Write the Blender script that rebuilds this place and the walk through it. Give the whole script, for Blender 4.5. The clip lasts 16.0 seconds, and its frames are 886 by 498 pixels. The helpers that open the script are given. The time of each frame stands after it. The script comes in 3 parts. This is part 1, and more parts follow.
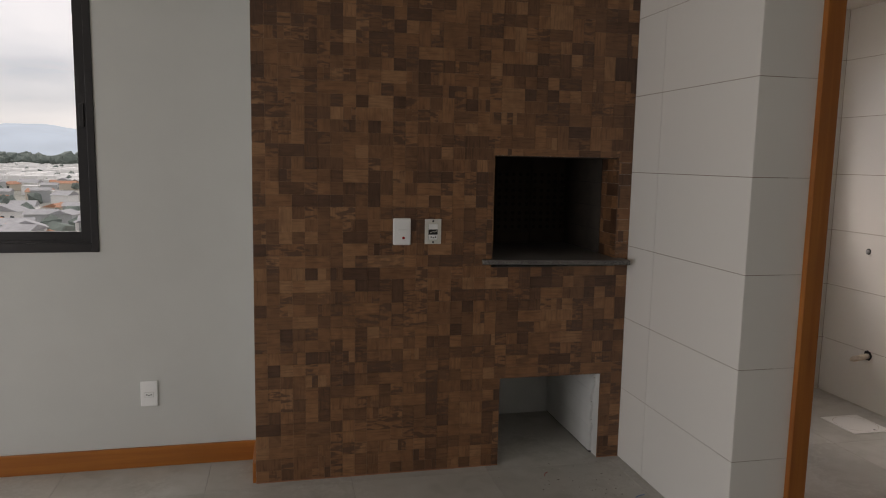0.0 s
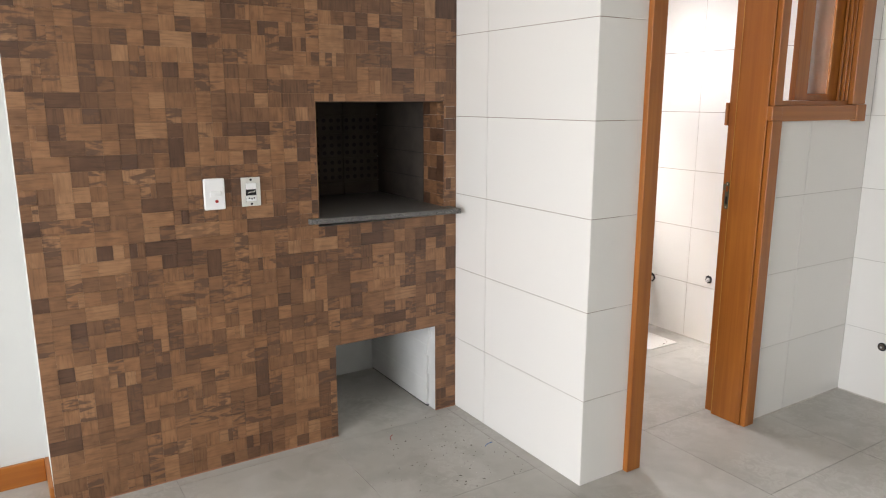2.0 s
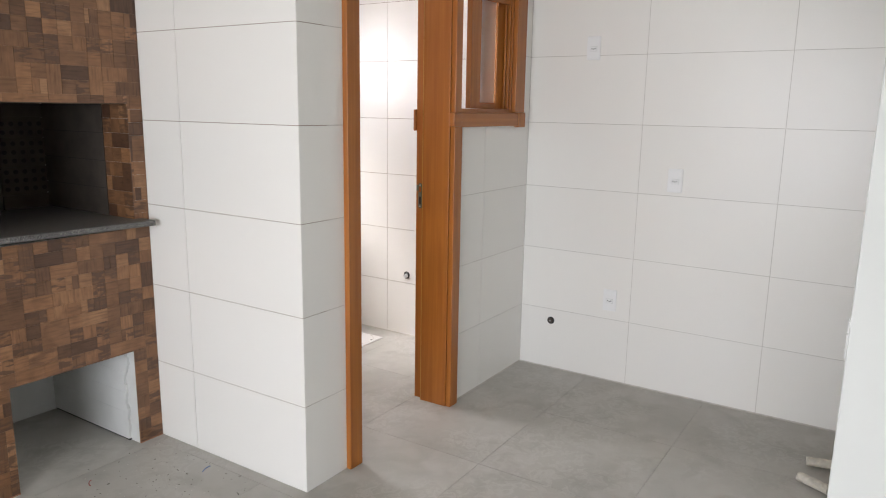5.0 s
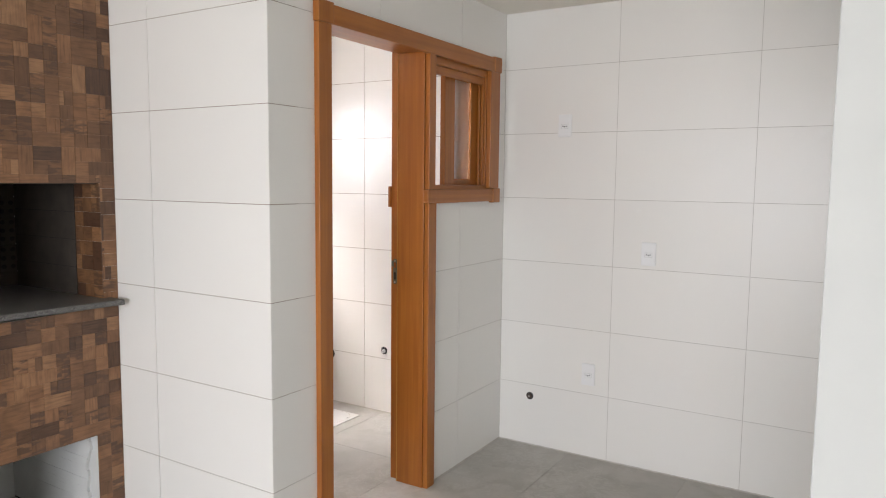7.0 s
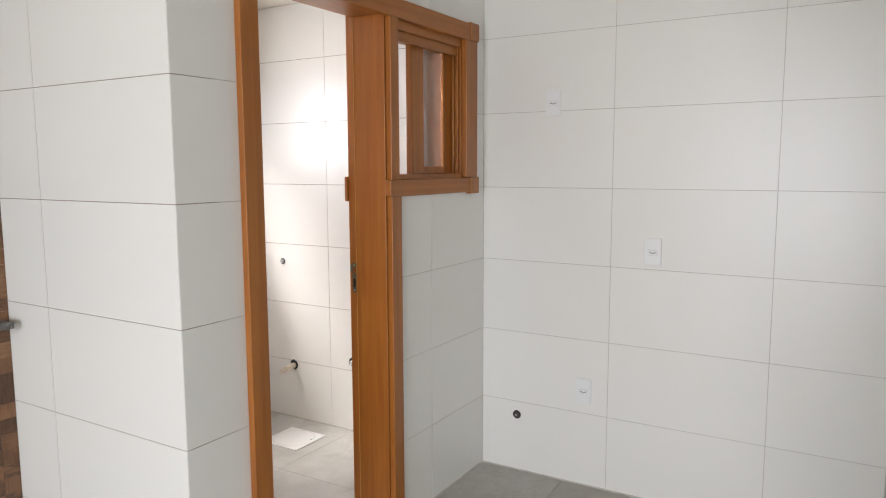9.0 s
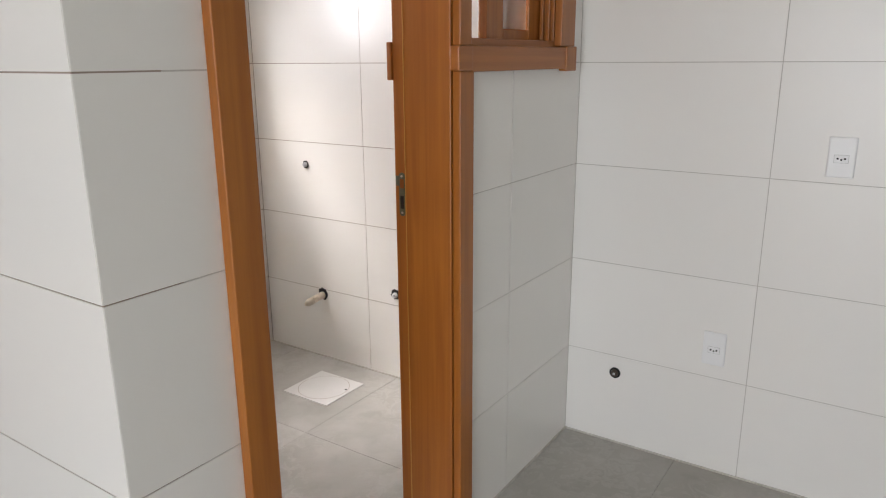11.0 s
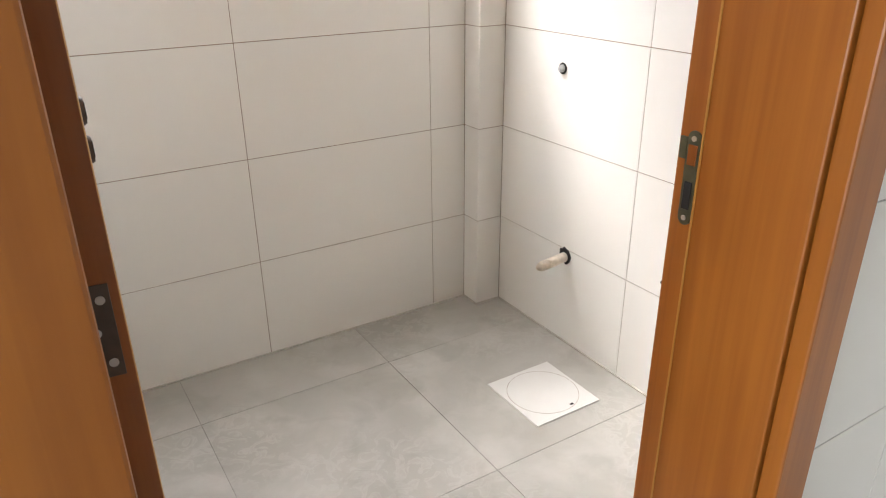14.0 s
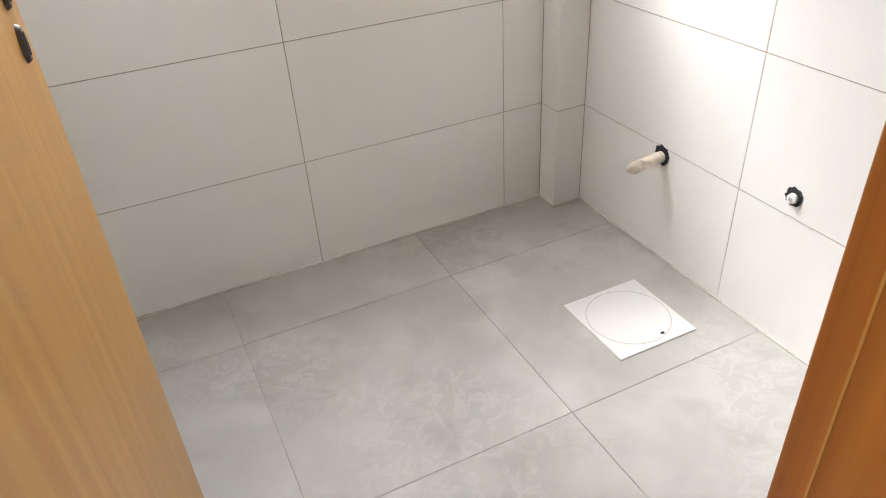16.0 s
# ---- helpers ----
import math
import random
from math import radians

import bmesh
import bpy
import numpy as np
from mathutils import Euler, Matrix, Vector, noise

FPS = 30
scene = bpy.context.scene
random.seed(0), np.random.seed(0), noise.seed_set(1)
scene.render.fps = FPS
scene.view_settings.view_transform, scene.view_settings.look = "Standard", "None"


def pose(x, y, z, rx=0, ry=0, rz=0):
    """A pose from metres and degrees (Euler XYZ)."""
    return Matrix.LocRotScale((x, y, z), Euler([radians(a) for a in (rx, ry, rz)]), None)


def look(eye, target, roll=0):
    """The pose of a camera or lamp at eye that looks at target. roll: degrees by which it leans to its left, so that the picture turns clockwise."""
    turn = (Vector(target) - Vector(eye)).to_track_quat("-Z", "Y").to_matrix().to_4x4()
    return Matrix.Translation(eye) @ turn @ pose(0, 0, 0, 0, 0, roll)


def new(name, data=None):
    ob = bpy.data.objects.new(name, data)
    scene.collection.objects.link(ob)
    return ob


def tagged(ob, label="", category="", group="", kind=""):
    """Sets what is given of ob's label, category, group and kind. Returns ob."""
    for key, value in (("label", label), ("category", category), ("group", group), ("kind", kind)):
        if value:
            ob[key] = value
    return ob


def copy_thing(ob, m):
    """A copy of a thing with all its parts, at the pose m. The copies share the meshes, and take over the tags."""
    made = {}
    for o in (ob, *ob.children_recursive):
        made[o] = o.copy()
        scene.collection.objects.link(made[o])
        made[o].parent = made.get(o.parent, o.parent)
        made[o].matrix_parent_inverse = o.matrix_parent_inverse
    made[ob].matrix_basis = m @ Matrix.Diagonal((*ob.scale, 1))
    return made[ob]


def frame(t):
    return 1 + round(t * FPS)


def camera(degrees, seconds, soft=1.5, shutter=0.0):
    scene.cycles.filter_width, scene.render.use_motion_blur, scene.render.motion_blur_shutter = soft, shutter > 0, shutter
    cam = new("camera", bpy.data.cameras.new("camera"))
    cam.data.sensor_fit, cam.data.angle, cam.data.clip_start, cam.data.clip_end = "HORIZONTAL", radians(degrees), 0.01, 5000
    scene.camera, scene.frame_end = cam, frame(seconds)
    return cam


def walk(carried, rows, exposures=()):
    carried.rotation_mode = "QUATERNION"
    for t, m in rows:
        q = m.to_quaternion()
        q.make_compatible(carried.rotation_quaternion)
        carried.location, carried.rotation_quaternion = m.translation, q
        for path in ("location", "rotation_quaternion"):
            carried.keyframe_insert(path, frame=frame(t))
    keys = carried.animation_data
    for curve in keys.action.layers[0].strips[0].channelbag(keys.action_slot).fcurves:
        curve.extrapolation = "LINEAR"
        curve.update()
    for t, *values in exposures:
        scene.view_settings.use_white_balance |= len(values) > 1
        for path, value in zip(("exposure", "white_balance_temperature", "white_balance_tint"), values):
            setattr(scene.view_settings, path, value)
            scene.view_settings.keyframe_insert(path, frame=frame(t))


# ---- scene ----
cam = camera(64.1, 16.0, soft=1.1)
PATH = [
    (0, (-1.605, -3.088, 1.438), (-1.168, -1.152, 1.19), 1.1),
    (0.5, (-1.617, -2.965, 1.422), (-1.053, -1.066, 1.152), 0.8),
    (1, (-1.628, -2.871, 1.443), (-0.979, -1.003, 1.145), -0.0),
    (1.5, (-1.669, -2.826, 1.427), (-0.849, -1.032, 1.097), 0.1),
    (2, (-1.784, -2.724, 1.473), (-0.742, -1.068, 1.06), -0.0),
    (2.5, (-1.833, -2.692, 1.476), (-0.628, -1.148, 1.07), 0.3),
    (3, (-1.839, -2.654, 1.466), (-0.479, -1.243, 1.069), 1.0),
    (3.5, (-1.837, -2.639, 1.456), (-0.338, -1.376, 1.061), 1.6),
    (4, (-1.83, -2.669, 1.464), (-0.246, -1.516, 1.062), 1.5),
    (6.5, (-1.811, -2.671, 1.471), (-0.118, -1.662, 1.131), 0.7),
    (7, (-1.787, -2.701, 1.491), (-0.092, -1.657, 1.298), 0.6),
    (7.5, (-1.731, -2.691, 1.494), (-0.039, -1.625, 1.513), 0.6),
    (8, (-1.601, -2.696, 1.536), (0.078, -1.629, 1.74), 0.1),
    (8.5, (-1.463, -2.663, 1.525), (0.225, -1.593, 1.599), -0.3),
    (9, (-1.279, -2.499, 1.502), (0.426, -1.479, 1.269), -0.2),
    (9.2, (-1.214, -2.445, 1.473), (0.492, -1.46, 1.146), 0.0),
    (11.5, (-0.339, -1.781, 1.406), (1.189, -0.631, 0.82), -1.4),
    (12, (-0.116, -1.713, 1.389), (1.239, -0.377, 0.773), -0.4),
    (12.5, (0.018, -1.647, 1.372), (1.223, -0.197, 0.704), -0.8),
    (13, (0.133, -1.497, 1.341), (1.269, -0.023, 0.609), -0.4),
    (13.5, (0.207, -1.356, 1.336), (1.294, 0.127, 0.55), -0.2),
    (14, (0.292, -1.269, 1.331), (1.253, 0.287, 0.52), -0.5),
    (14.5, (0.424, -1.18, 1.329), (1.176, 0.488, 0.521), -0.4),
    (15, (0.485, -1.119, 1.323), (1.162, 0.564, 0.481), -0.8),
    (15.5, (0.487, -1.049, 1.308), (1.162, 0.578, 0.361), -3.0),
    (16, (0.483, -0.998, 1.257), (1.163, 0.52, 0.146), -3.7),
]
walk(cam, [(t, look(eye, target, roll)) for t, eye, target, roll in PATH],
     exposures=[(0.0, -0.58, 6900, 17), (0.7, -0.47, 6900, 17), (1.0, 0.05, 6800, 15), (1.5, 1.0, 6500, 14), (2.0, 1.25, 6450, 14), (3.0, 1.15, 6350, 14), (4.2, 1.13, 6300, 14),
                (7.0, 1.1, 6400, 15), (8.0, 1.15, 6600, 14), (8.7, 1.12, 6400, 13), (9.2, 1.08, 6300, 13), (11.5, 0.85, 6400, 14), (12.5, 1.12, 6700, 14), (13.5, 1.27, 6550, 13), (14.5, 1.5, 6150, 11), (16.0, 1.5, 6050, 11)])

# ---- world and light ----
world = bpy.data.worlds.new("overcast_sky")
scene.world = world
world.use_nodes = True
wn, wl = world.node_tree.nodes, world.node_tree.links
sky = wn.new("ShaderNodeTexSky")
sky.sky_type = "NISHITA"
sky.sun_disc = False
sky.sun_elevation, sky.sun_rotation = radians(50), radians(-60)
co = wn.new("ShaderNodeTexCoord")
mp = wn.new("ShaderNodeMapping")
mp.inputs["Scale"].default_value = (1.6, 1.6, 6.0)
cl = wn.new("ShaderNodeTexNoise")
cl.inputs["Scale"].default_value, cl.inputs["Detail"].default_value = 2.2, 6
cr = wn.new("ShaderNodeValToRGB")
cr.color_ramp.elements[0].position, cr.color_ramp.elements[0].color = 0.38, (5.4, 5.7, 6.1, 1)
cr.color_ramp.elements[1].position, cr.color_ramp.elements[1].color = 0.62, (8.6, 8.6, 8.6, 1)
mx = wn.new("ShaderNodeMixRGB")
mx.inputs[0].default_value = 0.85
wl.new(co.outputs["Generated"], mp.inputs["Vector"])
wl.new(mp.outputs[0], cl.inputs["Vector"])
wl.new(cl.outputs["Fac"], cr.inputs[0])
wl.new(sky.outputs[0], mx.inputs[1])
wl.new(cr.outputs[0], mx.inputs[2])
wl.new(mx.outputs[0], wn["Background"].inputs["Color"])
wn["Background"].inputs["Strength"].default_value = 0.17


def area_light(name, m, w, h, watts, colour):
    d = bpy.data.lights.new(name, "AREA")
    d.shape, d.size, d.size_y, d.energy, d.color = "RECTANGLE", w, h, watts, colour
    o = new(name, d)
    o.matrix_world = m
    return o


sun_data = bpy.data.lights.new("sun", "SUN")
sun_data.energy, sun_data.angle, sun_data.color = 2.6, radians(20), (1, 0.96, 0.9)
new("sun", sun_data).matrix_world = look((0, 0, 30), (12, -20, 0))
# daylight standing in the laundry window and in an assumed, unseen west opening
area_light("assumed_west_daylight", look((-5.06, -2.5, 1.25), (0, -2.3, 1.0)), 3.0, 2.1, 64, (0.93, 0.97, 1.0))
area_light("laundry_daylight", look((0.84, 0.93, 1.80), (0.30, -0.7, 1.5)), 0.56, 0.5, 9.5, (0.98, 0.98, 1.0))

# ---- materials ----


def material(name, rough=0.5, metal=0.0, coat=0.0):
    m = bpy.data.materials.new(name)
    m.use_nodes = True
    n, l = m.node_tree.nodes, m.node_tree.links
    b = n["Principled BSDF"]
    b.inputs["Roughness"].default_value, b.inputs["Metallic"].default_value = rough, metal
    b.inputs["Coat Weight"].default_value = coat
    return m, n, l, b


def coords(n, l, scale, rnd=None):
    g = n.new("ShaderNodeTexCoord")
    p = n.new("ShaderNodeMapping")
    p.inputs["Scale"].default_value = scale
    l.new(g.outputs["Object"], p.inputs["Vector"])
    if rnd is not None:
        mul = n.new("ShaderNodeVectorMath")
        mul.operation = "SCALE"
        mul.inputs[0].default_value = (37.0, 91.0, 53.0)
        l.new(rnd, mul.inputs["Scale"])
        l.new(mul.outputs[0], p.inputs["Location"])
    return p.outputs[0]


def noise_node(n, l, vec, scale, detail=4, dist=0.0):
    t = n.new("ShaderNodeTexNoise")
    t.inputs["Scale"].default_value, t.inputs["Detail"].default_value, t.inputs["Distortion"].default_value = scale, detail, dist
    l.new(vec, t.inputs["Vector"])
    return t.outputs["Fac"]


def ramp(n, l, fac, stops):
    r = n.new("ShaderNodeValToRGB")
    e = r.color_ramp.elements
    while len(e) < len(stops):
        e.new(0.5)
    for k, (p, c) in enumerate(stops):
        e[k].position, e[k].color = p, (*c, 1)
    l.new(fac, r.inputs[0])
    return r.outputs[0]


def mix(n, l, fac, a, b, kind="MIX"):
    x = n.new("ShaderNodeMixRGB")
    x.blend_type = kind
    for k, v in enumerate((fac, a, b)):
        if isinstance(v, (int, float)):
            x.inputs[k].default_value = v if k == 0 else (v, v, v, 1)
        elif isinstance(v, tuple):
            x.inputs[k].default_value = (*v, 1)
        else:
            l.new(v, x.inputs[k])
    return x.outputs[0]


def bump(n, l, b, height, strength, dist=0.002):
    u = n.new("ShaderNodeBump")
    u.inputs["Strength"].default_value, u.inputs["Distance"].default_value = strength, dist
    l.new(height, u.inputs["Height"])
    l.new(u.outputs[0], b.inputs["Normal"])


def plain(name, colour, rough=0.5, metal=0.0, vary=0.12, scale=14.0, relief=0.1, coat=0.0):
    m, n, l, b = material(name, rough, metal, coat)
    v = coords(n, l, (1, 1, 1))
    f = noise_node(n, l, v, scale, 5)
    f2 = noise_node(n, l, v, scale * 0.15, 3)
    lo = tuple(c * (1 - vary) for c in colour)
    hi = tuple(min(1, c * (1 + vary)) for c in colour)
    c1 = ramp(n, l, f, [(0.3, lo), (0.7, hi)])
    l.new(mix(n, l, 0.35, c1, ramp(n, l, f2, [(0.35, lo), (0.65, hi)])), b.inputs["Base Color"])
    if relief:
        bump(n, l, b, noise_node(n, l, v, scale * 12, 3), relief)
    return m


def wood(name, axis, light, dark, rough=0.35, coat=0.3):
    m, n, l, b = material(name, rough, 0, coat)
    s = [38.0, 38.0, 38.0]
    s["xyz".index(axis)] = 1.3
    v = coords(n, l, tuple(s))
    f = noise_node(n, l, v, 1.0, 6, 0.6)
    fine = noise_node(n, l, v, 6.0, 3)
    broad = noise_node(n, l, coords(n, l, (2, 2, 1.1)), 1.6, 3, 1.0)
    c = ramp(n, l, f, [(0.25, dark), (0.6, light), (0.8, tuple(x * 1.12 for x in light))])
    c = mix(n, l, ramp(n, l, broad, [(0.35, (0, 0, 0)), (0.75, (0.45, 0.45, 0.45))]), c, dark)
    c = mix(n, l, 0.12, c, ramp(n, l, fine, [(0.35, dark), (0.65, light)]))
    l.new(c, b.inputs["Base Color"])
    bump(n, l, b, fine, 0.05, 0.001)
    return m


def tile_material(name, base):
    m, n, l, b = material(name, 0.3)
    o = n.new("ShaderNodeObjectInfo").outputs["Random"]
    tone = ramp(n, l, o, [(0, tuple(c2 * 0.965 for c2 in base)), (1, base)])
    cloud = noise_node(n, l, coords(n, l, (1, 1, 1)), 1.3, 1)
    c = mix(n, l, ramp(n, l, cloud, [(0.2, (0, 0, 0)), (0.8, (0.5, 0.5, 0.5))]), tone, tuple(c2 * 0.96 for c2 in base))
    l.new(c, b.inputs["Base Color"])
    return m


def floor_material():
    m, n, l, b = material("floor_porcelain", 0.45)
    o = n.new("ShaderNodeObjectInfo").outputs["Random"]
    v = coords(n, l, (1, 1, 1), o)
    w = coords(n, l, (1, 1, 1))
    base = ramp(n, l, noise_node(n, l, v, 2.4, 6, 0.5), [(0.3, (0.385, 0.37, 0.335)), (0.7, (0.465, 0.45, 0.415))])
    dust = noise_node(n, l, w, 4.5, 9, 0.3)
    c = mix(n, l, ramp(n, l, dust, [(0.5, (0, 0, 0)), (0.62, (0.22, 0.22, 0.22)), (0.8, (0.5, 0.5, 0.5))]), base, (0.64, 0.625, 0.595))
    swirl = noise_node(n, l, coords(n, l, (1, 1, 1)), 19.0, 10, 1.6)
    patch = noise_node(n, l, w, 1.7, 3)
    k = mix(n, l, 1.0, ramp(n, l, swirl, [(0.48, (0, 0, 0)), (0.56, (0.3, 0.3, 0.3)), (0.64, (0.12, 0.12, 0.12))]), ramp(n, l, patch, [(0.46, (0, 0, 0)), (0.56, (1, 1, 1))]), "MULTIPLY")
    c = mix(n, l, k, c, (0.6, 0.59, 0.56))
    stain = noise_node(n, l, w, 6.0, 6, 0.5)
    c = mix(n, l, ramp(n, l, stain, [(0.54, (0, 0, 0)), (0.68, (0.4, 0.4, 0.4))]), c, (0.31, 0.29, 0.255))
    l.new(c, b.inputs["Base Color"])
    l.new(ramp(n, l, dust, [(0.35, (0.34, 0.34, 0.34)), (0.65, (0.7, 0.7, 0.7))]), b.inputs["Roughness"])
    bump(n, l, b, noise_node(n, l, w, 30, 6), 0.08, 0.002)
    return m


def mosaic_material(name, island):
    m, n, l, b = material(name, 0.42)
    if island:
        o = n.new("ShaderNodeNewGeometry").outputs["Random Per Island"]
    else:
        o = n.new("ShaderNodeObjectInfo").outputs["Random"]

    def digit(k):
        a = n.new("ShaderNodeMath")
        a.operation = "MULTIPLY"
        a.inputs[1].default_value = k
        l.new(o, a.inputs[0])
        f = n.new("ShaderNodeMath")
        f.operation = "FRACT"
        l.new(a.outputs[0], f.inputs[0])
        return f.outputs[0]

    hor = noise_node(n, l, coords(n, l, (11, 30, 130), o), 1.0, 5, 0.5)
    ver = noise_node(n, l, coords(n, l, (130, 30, 11), o), 1.0, 5, 0.5)
    side = n.new("ShaderNodeMath")
    side.operation = "GREATER_THAN"
    side.inputs[1].default_value = 0.62
    l.new(digit(7.31), side.inputs[0])
    g = mix(n, l, side.outputs[0], hor, ver)
    tone = ramp(n, l, digit(13.7), [(0.0, (0.09, 0.045, 0.026)), (0.14, (0.135, 0.067, 0.035)), (0.3, (0.175, 0.087, 0.043)),
                                    (0.6, (0.23, 0.113, 0.053)), (0.85, (0.282, 0.141, 0.066)), (1.0, (0.32, 0.172, 0.086))])
    streak = ramp(n, l, g, [(0.3, (0.62, 0.6, 0.59)), (0.45, (0.9, 0.9, 0.9)), (0.6, (1.02, 1.02, 1.02)), (0.75, (1.1, 1.1, 1.1))])
    c = mix(n, l, 1.0, tone, streak, "MULTIPLY")
    cloud = noise_node(n, l, coords(n, l, (17, 17, 17), o), 1.0, 3, 0.8)
    c = mix(n, l, 1.0, c, ramp(n, l, cloud, [(0.3, (0.78, 0.76, 0.75)), (0.6, (1.05, 1.05, 1.05))]), "MULTIPLY")
    # a share of the pieces has a dark heartwood patch drawn out along the grain
    heart = noise_node(n, l, coords(n, l, (16, 16, 60), o), 1.0, 3, 0.6)
    some = ramp(n, l, digit(29.3), [(0.68, (0, 0, 0)), (0.76, (0.85, 0.85, 0.85))])
    c = mix(n, l, mix(n, l, 1.0, ramp(n, l, heart, [(0.46, (0, 0, 0)), (0.56, (1, 1, 1))]), some, "MULTIPLY"), c, (0.085, 0.045, 0.028))
    l.new(c, b.inputs["Base Color"])
    bump(n, l, b, g, 0.1, 0.001)
    return m


def granite_material():
    m, n, l, b = material("granite", 0.4)
    v = coords(n, l, (1, 1, 1))
    f = noise_node(n, l, v, 260, 4)
    c = ramp(n, l, f, [(0.35, (0.035, 0.033, 0.03)), (0.5, (0.10, 0.096, 0.09)), (0.65, (0.24, 0.23, 0.215))])
    l.new(c, b.inputs["Base Color"])
    return m


def glass_material(name, rough=0.0, colour=(1, 1, 1)):
    m, n, l, b = material(name, rough)
    b.inputs["Transmission Weight"].default_value = 1.0
    b.inputs["Base Color"].default_value = (*colour, 1)
    b.inputs["IOR"].default_value = 1.45
    return m


M_TILE = tile_material("ivory_wall_tile", (0.86, 0.842, 0.80))
M_GROUT = plain("grout", (0.36, 0.29, 0.24), 0.9, vary=0.15, scale=30)
M_GROUT_PALE = plain("pale_grout", (0.56, 0.53, 0.49), 0.9, vary=0.12, scale=30)
M_FLOOR = floor_material()
M_FGROUT = plain("floor_grout", (0.30, 0.285, 0.26), 0.95, vary=0.25, scale=20)
M_PAINT = plain("wall_paint", (0.57, 0.575, 0.55), 0.85, vary=0.025, scale=6, relief=0.15)
M_CEIL = plain("ceiling_paint", (0.86, 0.82, 0.74), 0.9, vary=0.02, scale=3, relief=0.1)
M_PLASTER = plain("raw_plaster", (0.62, 0.62, 0.60), 0.9, vary=0.07, scale=9, relief=0.5)
M_WOOD_Z = wood("varnished_wood_upright", "z",(0.41, 0.142, 0.019), (0.285, 0.086, 0.0105), 0.42, 0.12)
M_WOOD_X = wood("varnished_wood_level", "x",(0.41, 0.142, 0.019), (0.285, 0.086, 0.0105), 0.42, 0.12)
M_WOOD_Y = wood("varnished_wood_deep", "y",(0.41, 0.142, 0.019), (0.285, 0.086, 0.0105), 0.42, 0.12)
# leaf is lighter than the frame: window light on it is in the colour
M_LEAF = wood("lit_honey_veneer", "z", (0.55, 0.30, 0.072), (0.45, 0.215, 0.042), 0.4, 0.1)
M_EDGE = wood("dark_wood_edge", "z", (0.30, 0.095, 0.017), (0.22, 0.062, 0.01))
M_MOSAIC = mosaic_material("mosaic_wood", False)
M_MOSAIC_REST = mosaic_material("mosaic_wood_rest", True)
M_JOINT = plain("mosaic_joint", (0.30, 0.185, 0.11), 0.9)
# very dark firebrick, and near-black for vent hole discs and panel gaps
M_FIRE = plain("dark_firebrick", (0.058, 0.045, 0.035), 0.95, vary=0.3, scale=12, relief=0.4)
M_NEARBLACK = plain("near_black", (0.025, 0.02, 0.017), 0.95)
M_GRANITE = granite_material()
M_ALU = plain("anodised_aluminium", (0.022, 0.02, 0.021), 0.38, 0.3, vary=0.1)
M_GLASS = glass_material("clear_glass")
M_FROST = glass_material("frosted_glass", 0.55, (0.95, 0.93, 0.9))
M_PLASTIC = plain("white_plastic", (0.85, 0.85, 0.84), 0.3, vary=0.01, relief=0)
M_PLATE = plain("bare_steel_frame", (0.5, 0.5, 0.48), 0.4, 0.6, vary=0.1)
M_BLACK = plain("black_void", (0.015, 0.015, 0.015), 0.8)
M_STRIKE = plain("bronzed_steel", (0.13, 0.15, 0.12), 0.35, 0.7, vary=0.15, scale=60)
M_HINGE = plain("dark_bronze", (0.085, 0.065, 0.052), 0.4, 0.4, vary=0.2, scale=80)
M_CHROME = plain("chrome", (0.6, 0.6, 0.6), 0.18, 1.0, vary=0.05)
M_STEEL = plain("dull_zinc", (0.42, 0.42, 0.42), 0.45, 0.2, vary=0.2, scale=90)
M_PVC = plain("taped_pvc", (0.76, 0.68, 0.57), 0.6, vary=0.22, scale=60, relief=0.3)
M_BLUE = plain("blue_insulation", (0.08, 0.2, 0.45), 0.4)
M_WIRE = plain("white_insulation", (0.72, 0.7, 0.62), 0.4)
M_DRAIN = plain("drain_plastic", (0.72, 0.71, 0.685), 0.4, vary=0.03)
M_WRAP = plain("crumpled_plastic", (0.62, 0.58, 0.5), 0.4, vary=0.25, scale=40, relief=0.6)
M_RED = plain("red_lens", (0.35, 0.02, 0.015), 0.3)
M_MORTAR = plain("reddish_mortar", (0.34, 0.17, 0.10), 0.9)
M_PALECRUMB = plain("pale_chips", (0.62, 0.6, 0.56), 0.9)
M_FRAME = plain("cream_frame", (0.66, 0.65, 0.6), 0.4, 0.1, vary=0.08)
M_CRUMB = plain("debris", (0.10, 0.085, 0.07), 0.9, vary=0.5, scale=200)

# ---- mesh helpers ----


def box(bm, x0, x1, y0, y1, z0, z1, bevel=0.0):
    v = [bm.verts.new(p) for p in ((x0, y0, z0), (x1, y0, z0), (x1, y1, z0), (x0, y1, z0),
                                   (x0, y0, z1), (x1, y0, z1), (x1, y1, z1), (x0, y1, z1))]
    f = [bm.faces.new([v[i] for i in q]) for q in ((0, 3, 2, 1), (4, 5, 6, 7), (0, 1, 5, 4), (1, 2, 6, 5), (2, 3, 7, 6), (3, 0, 4, 7))]
    if bevel:
        edges = {e for q in f for e in q.edges}
        bmesh.ops.bevel(bm, geom=list(edges), offset=bevel, segments=2, affect="EDGES", profile=0.5)
    return bm


def boxes(*rows, bevel=0.0):
    bm = bmesh.new()
    for r in rows:
        box(bm, *r, bevel=bevel)
    return bm


def cylinder(bm, m, r, depth, seg=20, r2=None):
    bmesh.ops.create_cone(bm, cap_ends=True, segments=seg, radius1=r, radius2=r if r2 is None else r2, depth=depth, matrix=m)
    return bm


